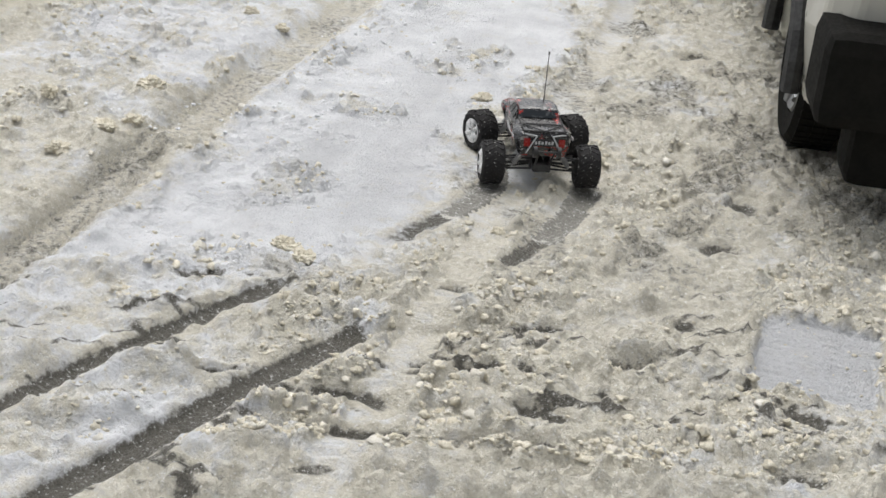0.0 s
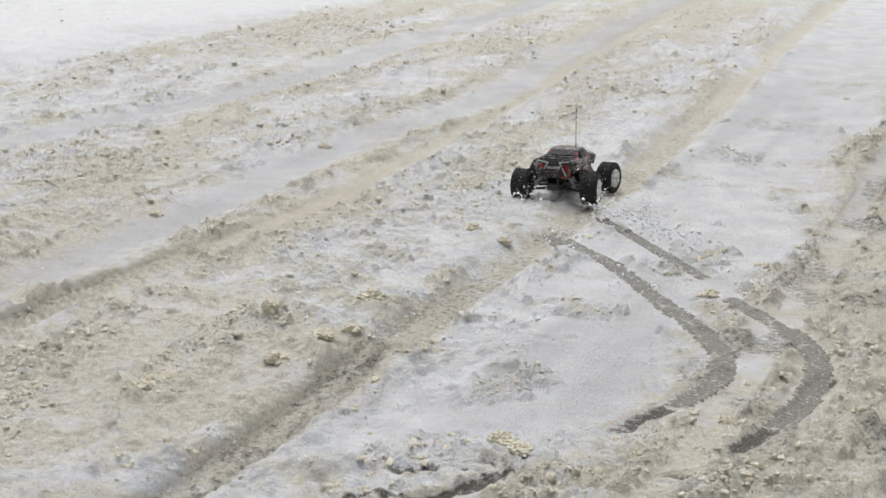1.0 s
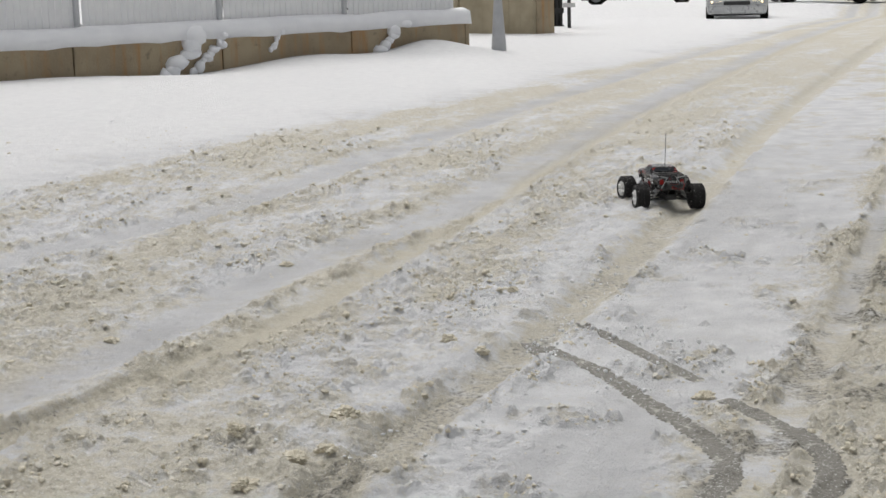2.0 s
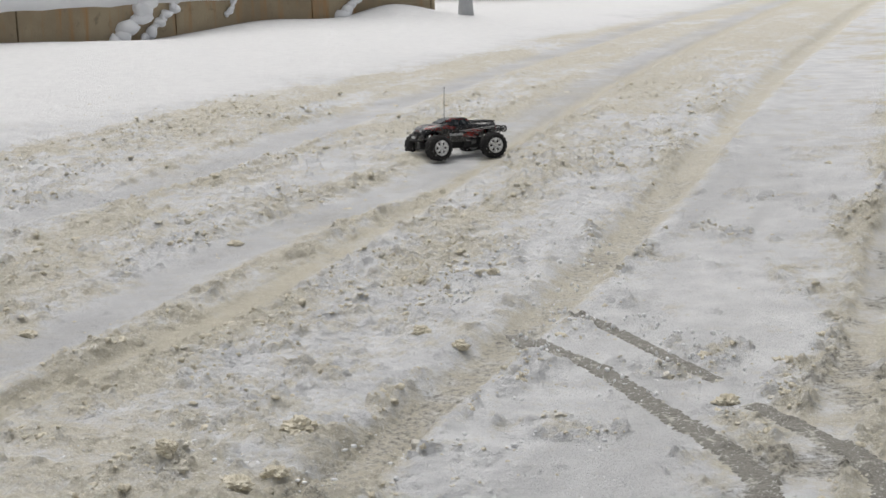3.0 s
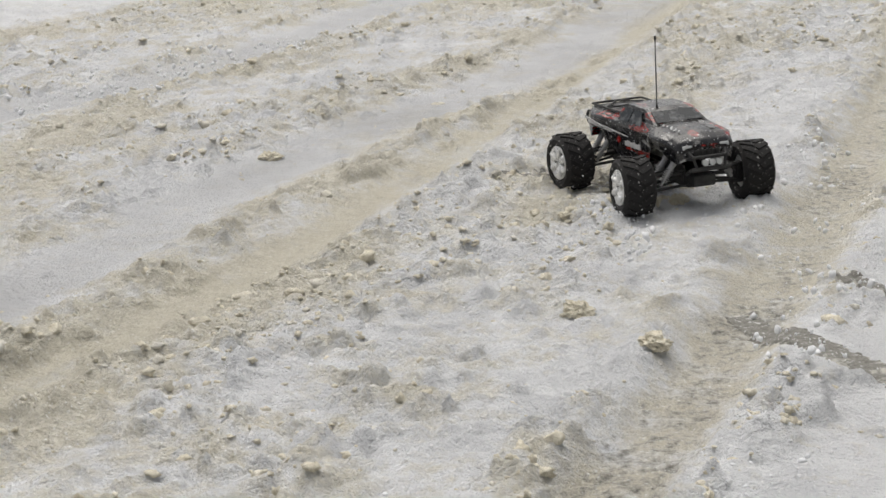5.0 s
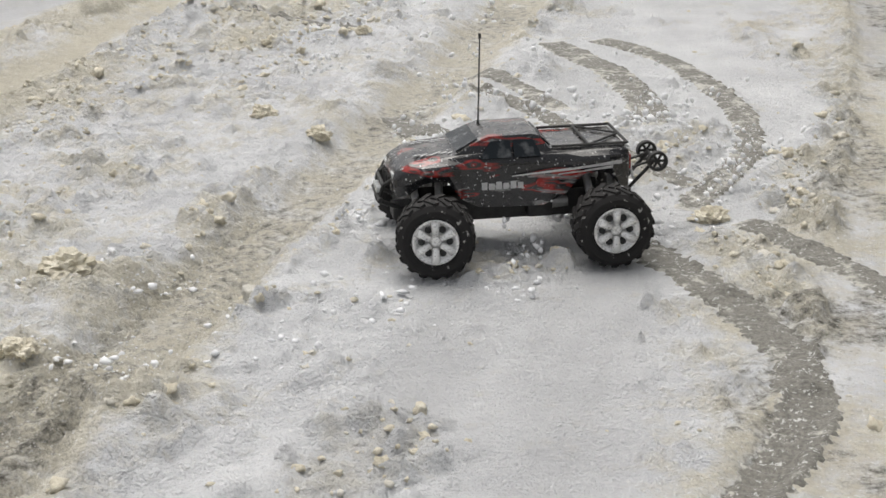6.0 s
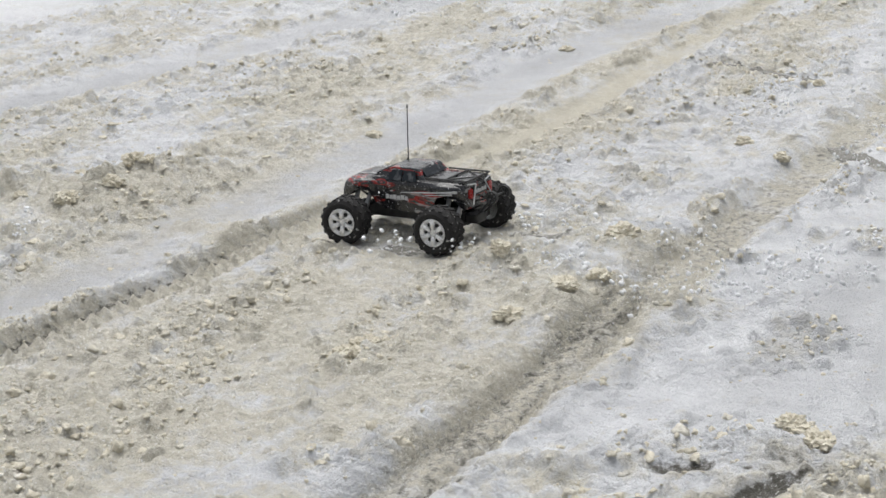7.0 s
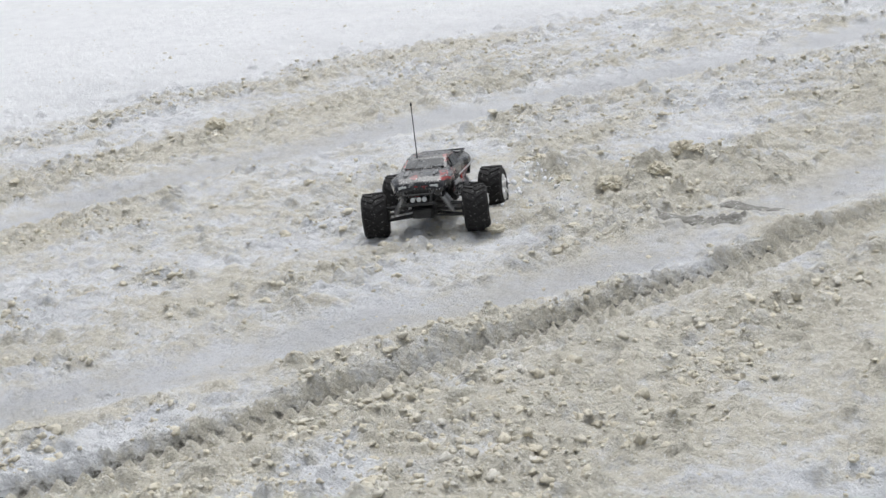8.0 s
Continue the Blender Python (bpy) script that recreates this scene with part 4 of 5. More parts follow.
                part("wheel_arch", bm, PLASTIC, car, "black plastic wheel arch")
    if snow:
        bm = bmesh.new()
        rows = [[(x, y * w, z + .02 + snow * (1 - .5 * abs(y) ** 3) * (.8 + .4 * noise.noise((x * 2, y * 3, L)))) for y in (-1, -.7, -.35, 0, .35, .7, 1)] for x, w, z in cabin[1:-1]]
        loft(bm, rows, close=False)
        part("roof_snow", bm, SNOW, car, "snow lying on the roof", True)
        bm = bmesh.new()
        hoodrows = [[(x, y * W * .8, z + .01 + snow * .8 * (1 - abs(y) ** 3)) for y in (-1, -.6, -.2, .2, .6, 1)] for x, z in ((L - 1.0, hood), (L - .55, hood - .03), (L - .12, hood - .10))]
        loft(bm, hoodrows, close=False)
        part("bonnet_snow", bm, SNOW, car, "snow lying on the bonnet", True)
    return car


def on_street(x, y, yaw):
    z = float(base_level(np.array([float(x)]), np.array([float(y)]))[0])
    return pose(x, y, z + 0.01, 0, 0, yaw)


build_car(pose(3.15, 6.00, 0.0, 0, 0, 81), BEIGE, "beige sport-utility car with black bumper parked in slush", 4.3, 1.8, 1.75, suv=True, snow=.05, category="car")
build_car(on_street(6.55, 20.9, 76), DARKCAR, "grey car parked at the kerb in snow", 4.4, 1.78, 1.5, snow=.10)
build_car(on_street(7.0, 48.5, 262), SILVER, "silver car waiting with its headlights on", 4.4, 1.75, 1.48, lit=True, snow=.03)
build_car(on_street(4.9, 57.0, 172), SILVER, "pale parked car covered in snow", 4.5, 1.78, 1.45, snow=.12)
build_car(on_street(10.6, 54.4, 186), DARKCAR, "dark parked car under snow", 4.4, 1.78, 1.46, snow=.10)
build_car(on_street(12.9, 54.0, 181), SILVER, "silver parked car under snow", 4.4, 1.78, 1.46, snow=.12)
build_car(on_street(16.6, 55.0, 178), DARKCAR, "grey parked car deep in snow", 4.4, 1.78, 1.46, snow=.12)


# ---- retaining wall, fence and what stands behind the bank ----
WALL_A, WALL_B = Vector((-12.35, 13.8, 0)), Vector((-0.42, 26.24, 0))
WALL_DIR = (WALL_B - WALL_A).normalized()
WALL_OUT = Vector((WALL_DIR.y, -WALL_DIR.x, 0))


def wall_point(d, z, out=0.0):
    p = WALL_A + WALL_DIR * d + WALL_OUT * out
    return (p.x, p.y, z)


def wall_top(d):
    """Height of the wall's top: it steps down gently with the street."""
    y = WALL_A.y + WALL_DIR.y * d
    return 0.34 - 0.035 * (y - 20.8)


def build_wall():
    wall = empty("wall_street", Matrix(), "stained brown concrete retaining wall with a cap of snow", "wall", kind="structure")
    total, span = (WALL_B - WALL_A).length, 2.45
    n = int(total / span)
    for i in range(n + 1):
        d0, d1 = i * span + 0.012, min((i + 1) * span - 0.012, total)
        bm = bmesh.new()
        ring = lambda d: [wall_point(d, -2.2, 0), wall_point(d, wall_top(d), 0), wall_point(d, wall_top(d), -.28), wall_point(d, -2.2, -.28)]
        loft(bm, [ring(d0), ring((d0 + d1) / 2), ring(d1)])
        part("panel", bm, CONCRETE, wall)
    bm = bmesh.new()
    rows = []
    k = int(total / 0.25)
    for i in range(k + 1):
        d = total * i / k
        h = .20 + .05 * noise.noise((d * .7, 3, 0)) + .03 * noise.noise((d * 2.3, 1, 0))
        droop = .05 + .07 * max(0, noise.noise((d * 2.1, 8, 0)))
        z = wall_top(d)
        rows.append([wall_point(d, z + .003, -.30), wall_point(d, z + h * .7, -.28), wall_point(d, z + h, -.12), wall_point(d, z + h * .75, .04), wall_point(d, z - droop, .07), wall_point(d, z - droop * .8, .005)])
    loft(bm, rows, close=False)
    part("snow_cap", bm, SNOW, wall, "thick cap of snow along the wall", True)


build_wall()


def build_fence():
    fence = empty("fence", Matrix(), "pale slatted fence on grey steel posts above the wall", "fence", kind="structure")
    total, span = (WALL_B - WALL_A).length, 2.36
    n = int((total - 0.5) / span)
    for i in range(n):
        d = 0.55 + i * span
        z = wall_top(d)
        bm = bmesh.new()
        rod(bm, wall_point(d, z - .05, -.16), wall_point(d, z + 1.7, -.16), .045, .045, 10)
        part("post", bm, POST, fence)
        bm = bmesh.new()
        for k in range(22):
            e = d + .10 + k * (span - .2) / 21
            za = wall_top(e)
            p, q = wall_point(e, za + .16, -.17), wall_point(e + .07, za + 1.65, -.185)
            loft(bm, [[p, wall_point(e + .094, za + .16, -.17), wall_point(e + .094, za + .16, -.185), wall_point(e, za + .16, -.185)], [wall_point(e, za + 1.65, -.17), wall_point(e + .094, za + 1.65, -.17), q, wall_point(e, za + 1.65, -.185)]])
        for zz in (.22, 1.55):
            rod(bm, wall_point(d, wall_top(d) + zz, -.20), wall_point(d + span, wall_top(d + span) + zz, -.20), .02, .02, 6)
        part("slat_panel", bm, FENCE_SLAT, fence)


build_fence()


def snow_streak(d, size, seed):
    """A tongue of snow that has slid down the wall's face from the cap."""
    rng = random.Random(seed)
    bm = bmesh.new()
    z0 = wall_top(d)
    for k in range(9):
        e = d + size * (.9 - .2 * k) * rng.uniform(.6, 1.1) * .5
        p = Vector(wall_point(e, z0 - .02 - k * .075 * size, .03))
        r = bmesh.ops.create_icosphere(bm, subdivisions=2, radius=1, matrix=Matrix.Translation(p) @ Matrix.Diagonal((.10 * size * rng.uniform(.6, 1.3), .10 * size, .075 * size * rng.uniform(.7, 1.5), 1)))
        for v in r["verts"]:
            v.co += Vector((noise.noise(v.co * 7), noise.noise(v.co * 7 + Vector((9, 0, 0))), noise.noise(v.co * 6 + Vector((0, 9, 0))))) * .05
    ob = part("snow_streak", bm, SNOW, None, "snow slid down the brown concrete wall", True)
    tagged(ob, category="snow", group="snow slides on the wall")


snow_streak(11.3, 1.5, 1)
snow_streak(12.0, 0.8, 4)
snow_streak(15.3, 1.0, 2)
snow_streak(13.2, 0.4, 3)


def build_lamp_post():
    x, y = 0.06, 25.5
    post = empty("lamp_post", on_street(x, y, 0), "grey steel lamp post with a flared foot in snow", "lamp post")
    bm = bmesh.new()
    rod(bm, (0, 0, 0.8), (0, 0, 6.5), .055, .05, 16)
    part("pole", bm, POST, post)
    bm = bmesh.new()
    rod(bm, (0, 0, -.3), (0, 0, 0.85), .14, .06, 12)
    part("foot", bm, POST, post)
    bm = bmesh.new()
    rod(bm, (0, 0, 6.4), (1.6, 0, 6.8), .045, .04, 10)
    part("arm", bm, POST, post)
    bm = bmesh.new()
    box(bm, 1.5, 2.1, -.12, .12, 6.72, 6.86, .04)
    part("lantern", bm, GREY_METAL, post)


build_lamp_post()


def build_gatehouse():
    house = empty("gatehouse", pose(-1.66, 34.9, -0.9, 0, 0, -37), "brown boarded end wall beside a dark gate", "building")
    bm = bmesh.new()
    box(bm, .3, 3.2, -.1, .5, -.6, 3.2)
    part("wall", bm, CONCRETE, house)
    for i in range(9):
        bm = bmesh.new()
        box(bm, .3 + i * .322, .3 + i * .322 + .307, -.16 - .02 * (i % 3), -.10, -.6, 3.2, .01)
        part("board", bm, WOOD, house)
    gate = empty("gate", pose(1.32, 38.6, -1.05, 0, 0, 8), "dark barred metal gate", "gate")
    bm = bmesh.new()
    for k in range(5):
        box(bm, -.25 + k * .11, -.20 + k * .11, -.03, .03, 0, 2.4)
    for z in (.1, .5, 1.1, 2.2):
        box(bm, -.28, .27, -.04, .04, z, z + .12)
    part("bar", bm, PLASTIC, gate)
    bm = bmesh.new()
    box(bm, -.26, .25, .05, .12, 0, 2.4)
    part("sheet", bm, PLASTIC, gate)
    sign = empty("marker_post", on_street(1.65, 37.0, 0), "thin dark post with cross plates in snow", "post")
    bm = bmesh.new()
    rod(bm, (0, 0, -.2), (0, 0, 1.5), .04, .04, 8)
    part("pole", bm, PLASTIC, sign)
    for z in (.45, .75):
        bm = bmesh.new()
        box(bm, -.14, .14, -.05, -.02, z, z + .10, .01)
        part("plate", bm, DECAL, sign)


build_gatehouse()


def build_shrub(x, y, z, size, seed):
    rng = random.Random(seed)
    shrub = empty("shrub", pose(x, y, z), "dark leafless shrub above the wall", "shrub")
    bm = bmesh.new()
    for k in range(90):
        a, e = rng.uniform(0, 6.28), rng.uniform(.3, 1.4)
        p = Vector((math.cos(a) * math.cos(e), math.sin(a) * math.cos(e), math.sin(e))) * size * rng.uniform(.5, 1.0)
        rod(bm, (rng.uniform(-.2, .2), rng.uniform(-.2, .2), 0), p, .012, .004, 4)
    part("twigs", bm, SHRUB, shrub)
    bm = bmesh.new()
    for k in range(420):
        a, e = rng.uniform(0, 6.28), rng.uniform(.0, 1.5)
        p = Vector((math.cos(a) * math.cos(e), math.sin(a) * math.cos(e), math.sin(e))) * size * rng.uniform(.45, 1.05)
        m = Matrix.Translation(p) @ Euler((rng.uniform(0, 6), rng.uniform(0, 6), 0)).to_matrix().to_4x4()
        vs = [bm.verts.new(m @ Vector(q)) for q in ((-.05, 0, 0), (0, .025, 0), (.06, 0, .01), (0, -.025, 0))]
        bm.faces.new(vs)
    part("leaves", bm, SHRUB, shrub)


build_shrub(-2.2, 37.2, -.3, 1.3, 1)
build_shrub(-1.3, 39.5, -.5, 1.5, 2)


def build_far_houses():
    for k, (x, y, w, h) in enumerate(((-9, 78, 16, 6), (10, 86, 18, 7), (30, 84, 18, 6))):
        house = empty("house", pose(x, y, -1.6), "pale snow-dusted house far down the street", "house", "far houses")
        bm = bmesh.new()
        box(bm, -w / 2, w / 2, 0, 8, 0, h)
        part("wall", bm, FENCE_SLAT, house)
        bm = bmesh.new()
        loft(bm, [[(-w / 2 - .4, -.5, h), (-w / 2 - .4, 4, h + 2.5), (-w / 2 - .4, 8.5, h)], [(w / 2 + .4, -.5, h), (w / 2 + .4, 4, h + 2.5), (w / 2 + .4, 8.5, h)]])
        part("roof", bm, SNOW, house)
        for i in range(int(w / 3)):
            for z in (1.0, 3.8):
                if z + 1.4 < h:
                    bm = bmesh.new()
                    box(bm, -w / 2 + 1 + i * 3, -w / 2 + 2.1 + i * 3, -.06, .05, z, z + 1.4, .02)
                    part("window", bm, CAR_GLASS, house)


build_far_houses()


# ---- single slush lumps that stand out ----
def build_lump(x, y, size, seed, label):
    bm = bmesh.new()
    off = Vector((seed * 3.7, seed * 1.3, 0))
    bmesh.ops.create_icosphere(bm, subdivisions=4, radius=1.0)
    for v in bm.verts:
        n = v.co.normalized()
        f = 1 + .45 * noise.noise(n * 1.3 + off) + .55 * abs(noise.noise(n * 2.6 + off)) + .35 * noise.noise(n * 5 + off) + .15 * noise.noise(n * 11 + off)
        v.co = Vector((n.x * 1.15, n.y, n.z * .7)) * f * size * .9
    ob = part("slush_lump", bm, CLUMP, None, label)
    ob.location = (x, y, ground_z(x, y) + size * .05)
    tagged(ob, category="slush lump", group="slush lumps")


for i, (x, y, s) in enumerate([(0.02, 3.35, 0.03), (0.09, 3.21, 0.036), (0.78, 3.60, 0.022), (-1.26, 3.70, 0.034), (-1.24, 3.80, 0.024), (-3.27, 5.45, 0.03), (-2.96, 5.18, 0.026), (-2.85, 5.52, 0.03), (-2.60, 5.24, 0.034), (-2.55, 5.53, 0.028), (-3.15, 5.36, 0.024), (-2.92, 4.56, 0.026), (-2.91, 4.77, 0.02), (-0.93, 4.49, 0.03), (-0.68, 4.20, 0.036), (-0.58, 4.31, 0.03), (-0.83, 4.04, 0.036), (-1.21, 3.81, 0.034), (-1.78, 6.19, 0.03), (-2.14, 7.92, 0.018), (-0.21, 6.83, 0.016), (0.11, 6.98, 0.022), (-0.18, 6.02, 0.022), (-0.19, 6.03, 0.028), (-0.04, 5.76, 0.028), (0.85, 5.03, 0.034), (-5.09, 5.77, 0.04), (-2.60, 5.49, 0.04), (-2.73, 5.10, 0.04), (-0.55, 4.75, 0.05), (-1.16, 7.85, 0.03), (0.03, 3.33, 0.03)]):
    build_lump(x, y, s, i + 1, "tan lump of frozen slush lying on the street")


# ---- what moves ----
# seconds, x, y, heading, height above the street, nose up, lean to the left
DRIVE = [
    (0.0, 0.968, 4.245, 91.3, 0.004, -2, -1.0),
    (0.5, 0.737, 5.155, 108.6, 0.000, -4, 0.6),
    (1.0, 0.253, 6.815, 74.7, -0.022, -4, -1.5),
    (1.5, 0.458, 8.190, 54.1, -0.026, -3, -4),
    (1.7, 0.680, 8.750, 74.8, -0.020, -2.5, 0),
    (2.1, 1.150, 9.800, 112.0, -0.015, 0, 2),
    (2.4, 1.000, 10.420, 170.0, -0.015, 0, 4),
    (2.8, 0.409, 10.510, 186.5, -0.024, -2, 4.5),
    (3.0, -0.065, 10.420, 202.4, -0.026, 2, 5),
    (3.2, -0.600, 10.200, 224.0, -0.020, 0, 3),
    (3.3, -0.871, 10.050, 238.0, -0.015, 0, 2),
    (3.5, -1.410, 9.911, 266.2, -0.008, 0, 1.8),
    (3.7, -1.620, 9.600, 280.0, 0.012, 4, 3),
    (3.9, -1.790, 9.330, 305.0, 0.022, 10, 6.5),
    (4.0, -1.846, 9.158, 314.8, 0.017, 10.7, 6.6),
    (4.2, -1.704, 8.524, 320.4, -0.010, 0.4, 0),
    (4.6, -0.850, 7.750, 322.0, 0.000, 0, 0),
    (4.95, -0.050, 7.200, 300.0, 0.000, 0, 0),
    (5.3, 0.503, 6.690, 269.5, 0.004, 1, -1.5),
    (5.5, 0.759, 6.132, 237.0, 0.002, 1.4, 2),
    (5.8, 0.703, 5.458, 203.1, -0.010, -0.8, 0),
    (6.0, 0.376, 4.935, 185.0, 0.000, 0, 1.5),
    (6.2, -0.076, 4.590, 163.5, 0.002, -0.7, 2.5),
    (6.3, -0.250, 4.580, 151.0, 0.002, -2, 2),
    (6.5, -0.505, 4.570, 135.0, 0.002, -3.5, 1.5),
    (7.0, -1.280, 4.846, 160.9, -0.002, -0.9, 2.9),
    (7.5, -2.716, 5.082, 236.1, 0.006, 5.0, 6.0),
    (8.0, -3.225, 4.674, 289.8, -0.014, 5.0, 2.4),
]


def truck_pose(x, y, yaw, lift, nose, lean):
    return pose(x, y, lift, 0, 0, yaw) @ pose(0, 0, 0, lean, -nose, 0)


def drive_at(t):
    ts = [r[0] for r in DRIVE]
    return [float(np.interp(t, ts, [r[i] for r in DRIVE])) for i in (1, 2, 3)]


def print_material():
    m = Mat("fresh_wet_print", (0.2, 0.2, 0.18), 0.5)
    grain = m.noise(40, 6, 0.72)
    wet = m.math("ADD", m.attr("wet"), m.ramp(grain, 0.36, 0.60, -0.50, 0.25))
    road = m.mix(m.ramp(m.noise(150, 3, 0.6), 0.35, 0.65), (0.13, 0.125, 0.11), (0.24, 0.23, 0.20))
    slush = m.mix(m.ramp(grain, 0.35, 0.68), (0.51, 0.49, 0.43), (0.67, 0.665, 0.64))
    road = m.mix(m.ramp(m.noise(85, 3, 0.7), 0.60, 0.65, 0.0, 0.8), road, (0.72, 0.72, 0.70))
    m.color(m.mix(m.ramp(wet, 0.15, 0.6), slush, road))
    m.roughness(m.ramp(grain, 0.3, 0.7, 0.4, 0.7))
    m.bump(grain, 0.7, 0.012).bump(m.noise(90, 4), 0.6, 0.006)
    return m.m


PRINT = print_material()
PRINTS = []


def build_prints():
    """Each fresh track as a row of short pieces of wet slush, pressed up to the surface as the wheel goes by."""
    for pts, wide, wetness, t0, t1 in FRESH:
        h0, h1 = (wide, wide) if isinstance(wide, float) else wide
        track = empty("tyre_track", Matrix(), "fresh wet tyre track pressed into the snow", "tyre track", "fresh tyre tracks")
        line = np.array(spline(pts, 10))
        seg = np.hypot(*np.diff(line, axis=0).T)
        run = np.concatenate([[0], np.cumsum(seg)])
        count = max(2, round(run[-1] / 0.11))
        cross = np.linspace(-1.6, 1.6, 19)
        for i in range(count):
            d = np.linspace(run[-1] * i / count, run[-1] * (i + 1) / count, 13)
            half = (h0 + (h1 - h0) * d / run[-1])[:, None]
            cx, cy = np.interp(d, run, line[:, 0]), np.interp(d, run, line[:, 1])
            ex, ey = np.interp(d + .01, run, line[:, 0]) - np.interp(d - .01, run, line[:, 0]), np.interp(d + .01, run, line[:, 1]) - np.interp(d - .01, run, line[:, 1])
            ln = np.maximum(np.hypot(ex, ey), 1e-6)
            nx, ny = -ey / ln, ex / ln
            x = cx[:, None] + cross[None, :] * half * nx[:, None]
            y = cy[:, None] + cross[None, :] * half * ny[:, None]
            z = slush_fields(x.ravel(), y.ravel())[0].reshape(x.shape)
            ends = np.minimum(step(d, 0, 0.10), step(run[-1] - d, 0, 0.10))[:, None]
            edge = np.abs(cross)[None, :] + 0.55 * (fbm(x, y, 0.022, 2, 2) - 0.5) + 0.13 * np.sin(d * 2 * math.pi / 0.030)[:, None] + 0.45 * (fbm(x, y, 0.09, 2, 6) - 0.5)
            cover = (1 - step(edge, 0.95, 1.35)) * (0.25 + 0.75 * ends)
            z = z - 0.013 + 0.0180 * cover + 0.0010 * cover * np.sin(d * 2 * math.pi / 0.030)[:, None]
            wet = wetness * (0.25 + 0.75 * step(cover, 0.80, 1.0)) * np.clip(0.20 + 1.5 * fbm(x, y, 0.05, 3, 1), 0.15, 1.25)
            nr, nc = x.shape
            idx = np.arange(nr * nc).reshape(nr, nc)
            me = bpy.data.meshes.new("print")
            me.from_pydata(np.stack([x, y, z], -1).reshape(-1, 3).tolist(), [], np.stack([idx[:-1, :-1], idx[:-1, 1:], idx[1:, 1:], idx[1:, :-1]], -1).reshape(-1, 4).tolist())
            at = me.attributes.new("wet", "FLOAT", "POINT")
            at.data.foreach_set("value", wet.ravel().astype(np.float32))
            me.shade_smooth()
            me.materials.append(PRINT)
            ob = new("print", me)
            ob.parent = track
            ts = np.arange(t0, t1 + .001, 0.02)
            gap = [math.hypot(drive_at(t)[0] - cx[6], drive_at(t)[1] - cy[6]) for t in ts]
            when = float(ts[int(np.argmin(gap))])
            if when > 0.05:
                PRINTS.append((ob, when + 0.03))


build_prints()


CHUNKS, FLAKES = [], []


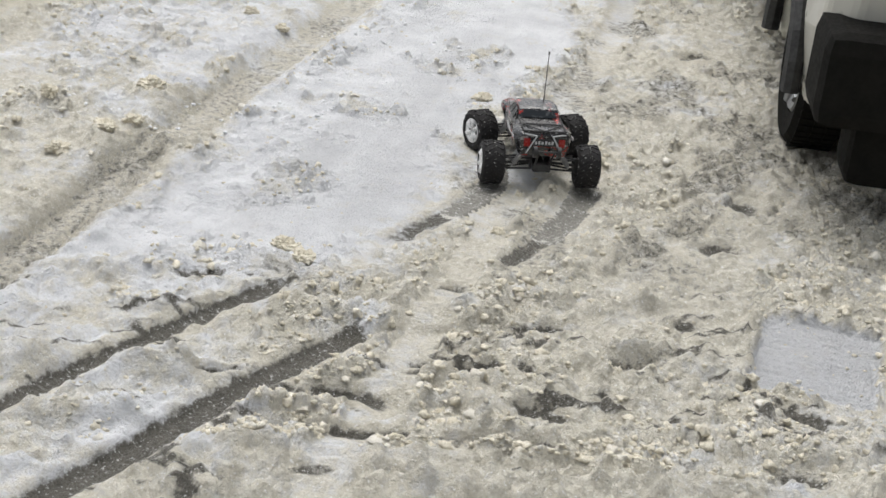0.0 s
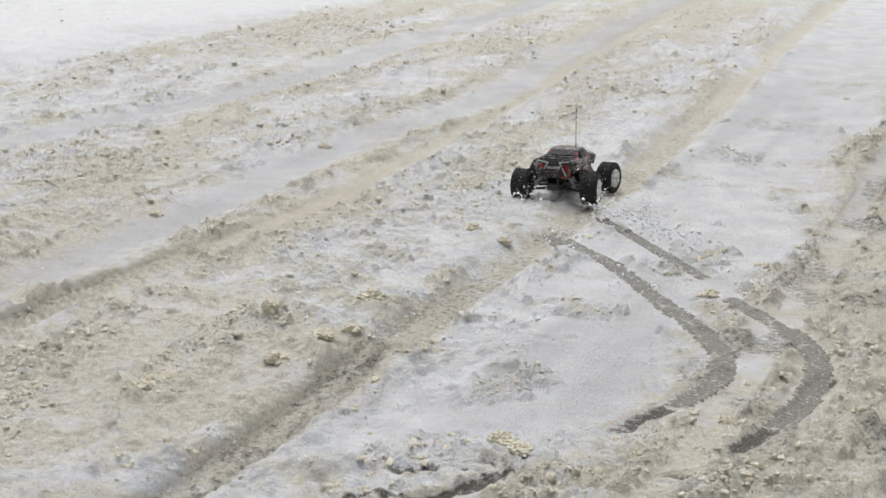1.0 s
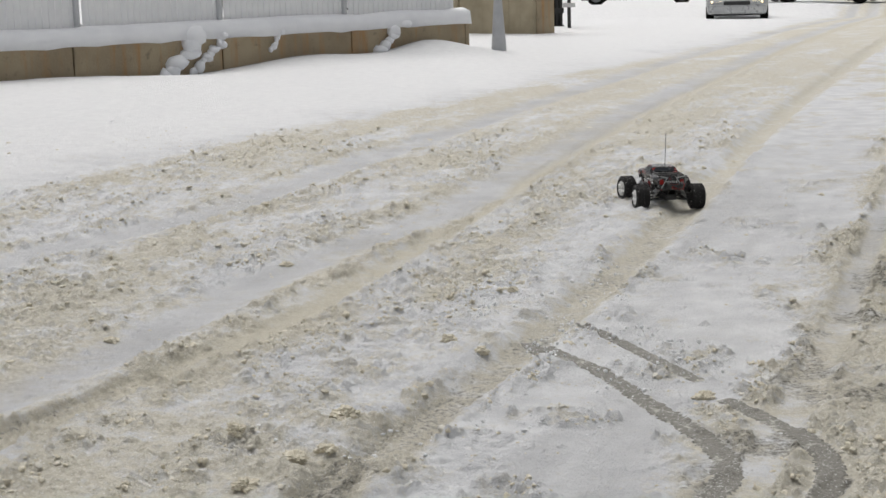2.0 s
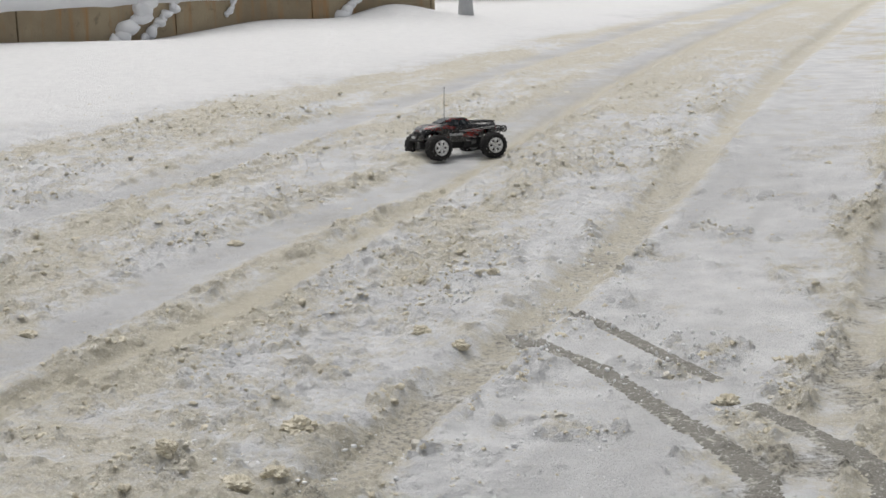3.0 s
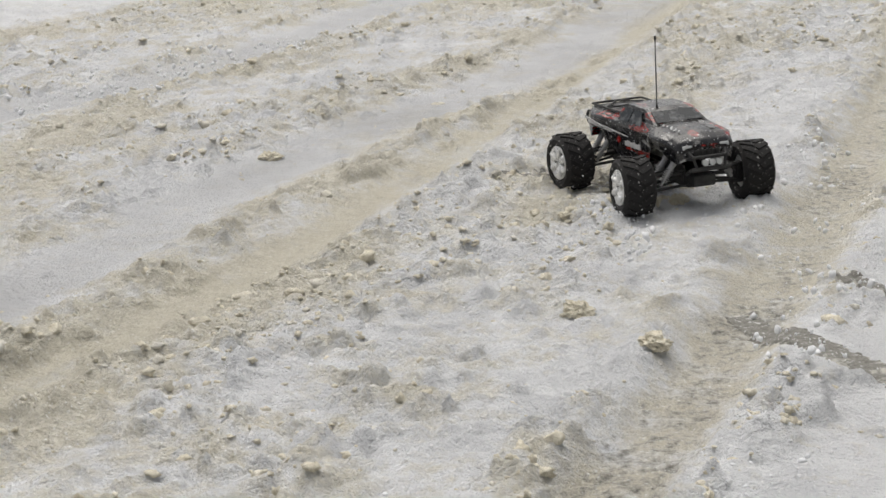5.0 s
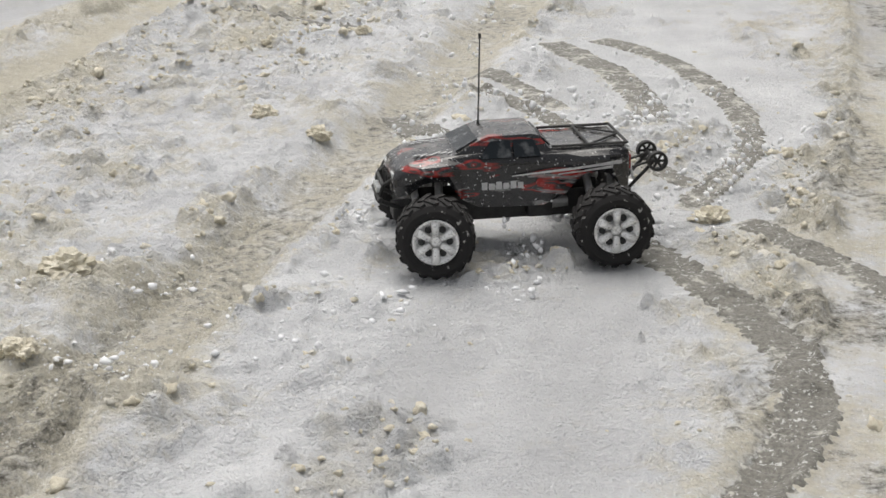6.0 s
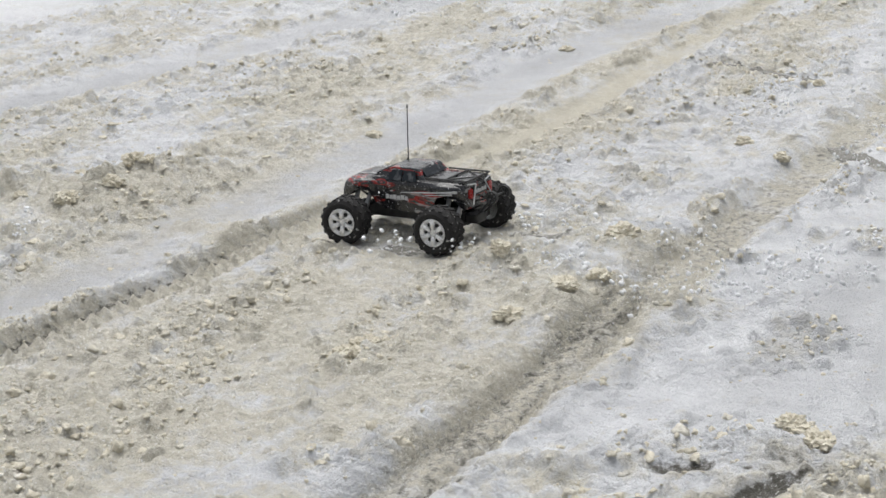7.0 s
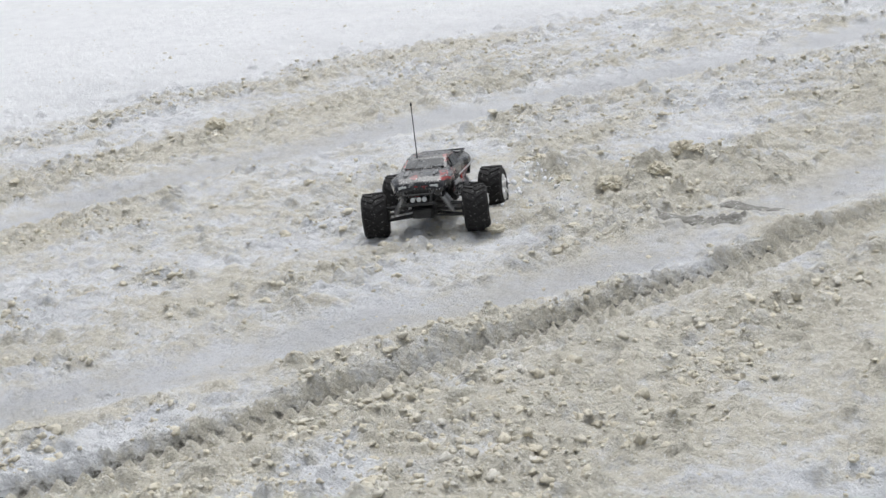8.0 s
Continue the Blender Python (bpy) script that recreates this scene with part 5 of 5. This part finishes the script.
def build_chunks():
    """Handfuls of slush that the wheels throw up: they lie still, fly in an arc and come to rest."""
    rng = random.Random(21)
    for t0, t1, count, power in ((0.55, 1.35, 75, 1.0), (3.5, 4.2, 60, 1.1), (5.45, 5.85, 20, 0.8), (5.8, 6.6, 110, 0.75), (6.6, 7.1, 16, 0.6), (7.6, 8.0, 14, 0.6)):
        for k in range(count):
            t = t0 + (t1 - t0) * (k + rng.random()) / count
            x, y, yaw = drive_at(t)
            a = radians(yaw)
            s = rng.choice((-1, 1))
            f = rng.choice((-1, -1, 1)) * WHEELBASE / 2
            px, py = x + f * math.cos(a) - s * TRACK / 2 * math.sin(a), y + f * math.sin(a) + s * TRACK / 2 * math.cos(a)
            px, py = px + rng.uniform(-.07, .07), py + rng.uniform(-.07, .07)
            back = a + math.pi + rng.uniform(-.9, .9)
            v, up = power * rng.uniform(.2, 1.3), power * rng.uniform(.7, 1.9)
            n = rng.randint(35, 70)
            off = [(rng.gauss(0, .042), rng.gauss(0, .042), rng.gauss(0, .028)) for _ in range(n)]
            ob = joined_lumps("snow_chunk", [o[0] for o in off], [o[1] for o in off], [o[2] for o in off], [.0019 + .0085 * rng.random() ** 4 for _ in off], SNOW, FINE, rng.randint(0, 9999))
            tagged(ob, "white clots of wet snow thrown by the wheels", "snow spray", "flying snow", "stuff")
            fly = 2 * up / 9.81
            z0 = ground_z(px, py)
            ex, ey = px + v * fly * math.cos(back), py + v * fly * math.sin(back)
            z1 = ground_z(ex, ey)
            keys = [(0.0, pose(px, py, z0 - .055))] if t > .05 else []
            steps = 6
            for j in range(steps + 1):
                q = j / steps
                h = up * q * fly - 4.905 * (q * fly) ** 2
                keys.append((t + q * fly, pose(px + (ex - px) * q, py + (ey - py) * q, z0 - (.055 if j == 0 else .040 if j == steps else .012) + (z1 - z0) * q + h, 60 * q, 45 * q, 0)))
            keys = [r for r in keys if r[0] <= 8.0]
            if keys[-1][0] < 8.0:
                keys.append((8.0, keys[-1][1]))
            CHUNKS.append((ob, keys))


build_chunks()


def build_flakes():
    """Falling snowflakes, drifting down and to the left."""
    rng = random.Random(33)
    shape = None
    for k in range(70):
        if shape is None:
            shape = joined_lumps("snowflake", [0, .0016, -.0012], [0, .001, .0014], [0, .001, -.001], [.0022, .0016, .0014], SNOW, FINE, 4).data
            ob = bpy.data.objects["snowflake"]
        else:
            ob = new("snowflake", shape)
        ob.scale = (1, 1, 1)
        tagged(ob, "white snowflake drifting down through the air", "snowflake", "falling snow")
        y = rng.uniform(1.6, 9.5)
        x = rng.uniform(-.55, .42) * (y + 1.2)
        z = rng.uniform(.2, 8.6)
        v = rng.uniform(.8, 1.2)
        dx, dy = rng.uniform(-.35, -.05), rng.uniform(-.2, .1)
        FLAKES.append((ob, [(0.0, pose(x, y, z)), (8.0, pose(x + dx * 8, y + dy * 8, z - v * 8, 50, 70, 20))]))


build_flakes()


def motions():
    walk(TRUCK, [(t, truck_pose(*p)) for t, *p in DRIVE])
    for hub, sx, s in WHEELS:
        rows = []
        for k in range(241):
            t = k / 30
            steer = float(np.interp(t, [r[0] for r in STEER], [r[1] for r in STEER])) if sx > 0 else 0.0
            rows.append((t, Matrix.Translation((sx * WHEELBASE / 2, s * TRACK / 2, RADIUS)) @ pose(0, 0, 0, 0, 0, steer) @ pose(0, 0, 0, 0, (k * 58.0) % 360, 0)))
        walk(hub, rows)
    low, up = pose(0, 0, -0.05), pose(0, 0, 0)
    for ob, t in PRINTS:
        walk(ob, [(0.0, low), (max(t - 0.1, 0.034), low), (t, up), (8.0, up)])
    for ob, rows in CHUNKS + FLAKES:
        walk(ob, rows)


STEER = [(0, 22), (0.5, 15), (1.0, -12), (1.5, -10), (1.7, 10), (2.8, 8), (3.5, 10), (4.2, 5), (5.3, -15), (5.5, -18), (5.8, -15), (6.0, -8), (6.3, 15), (6.5, 18), (7.0, 8), (7.5, 20), (8.0, 10)]
motions()
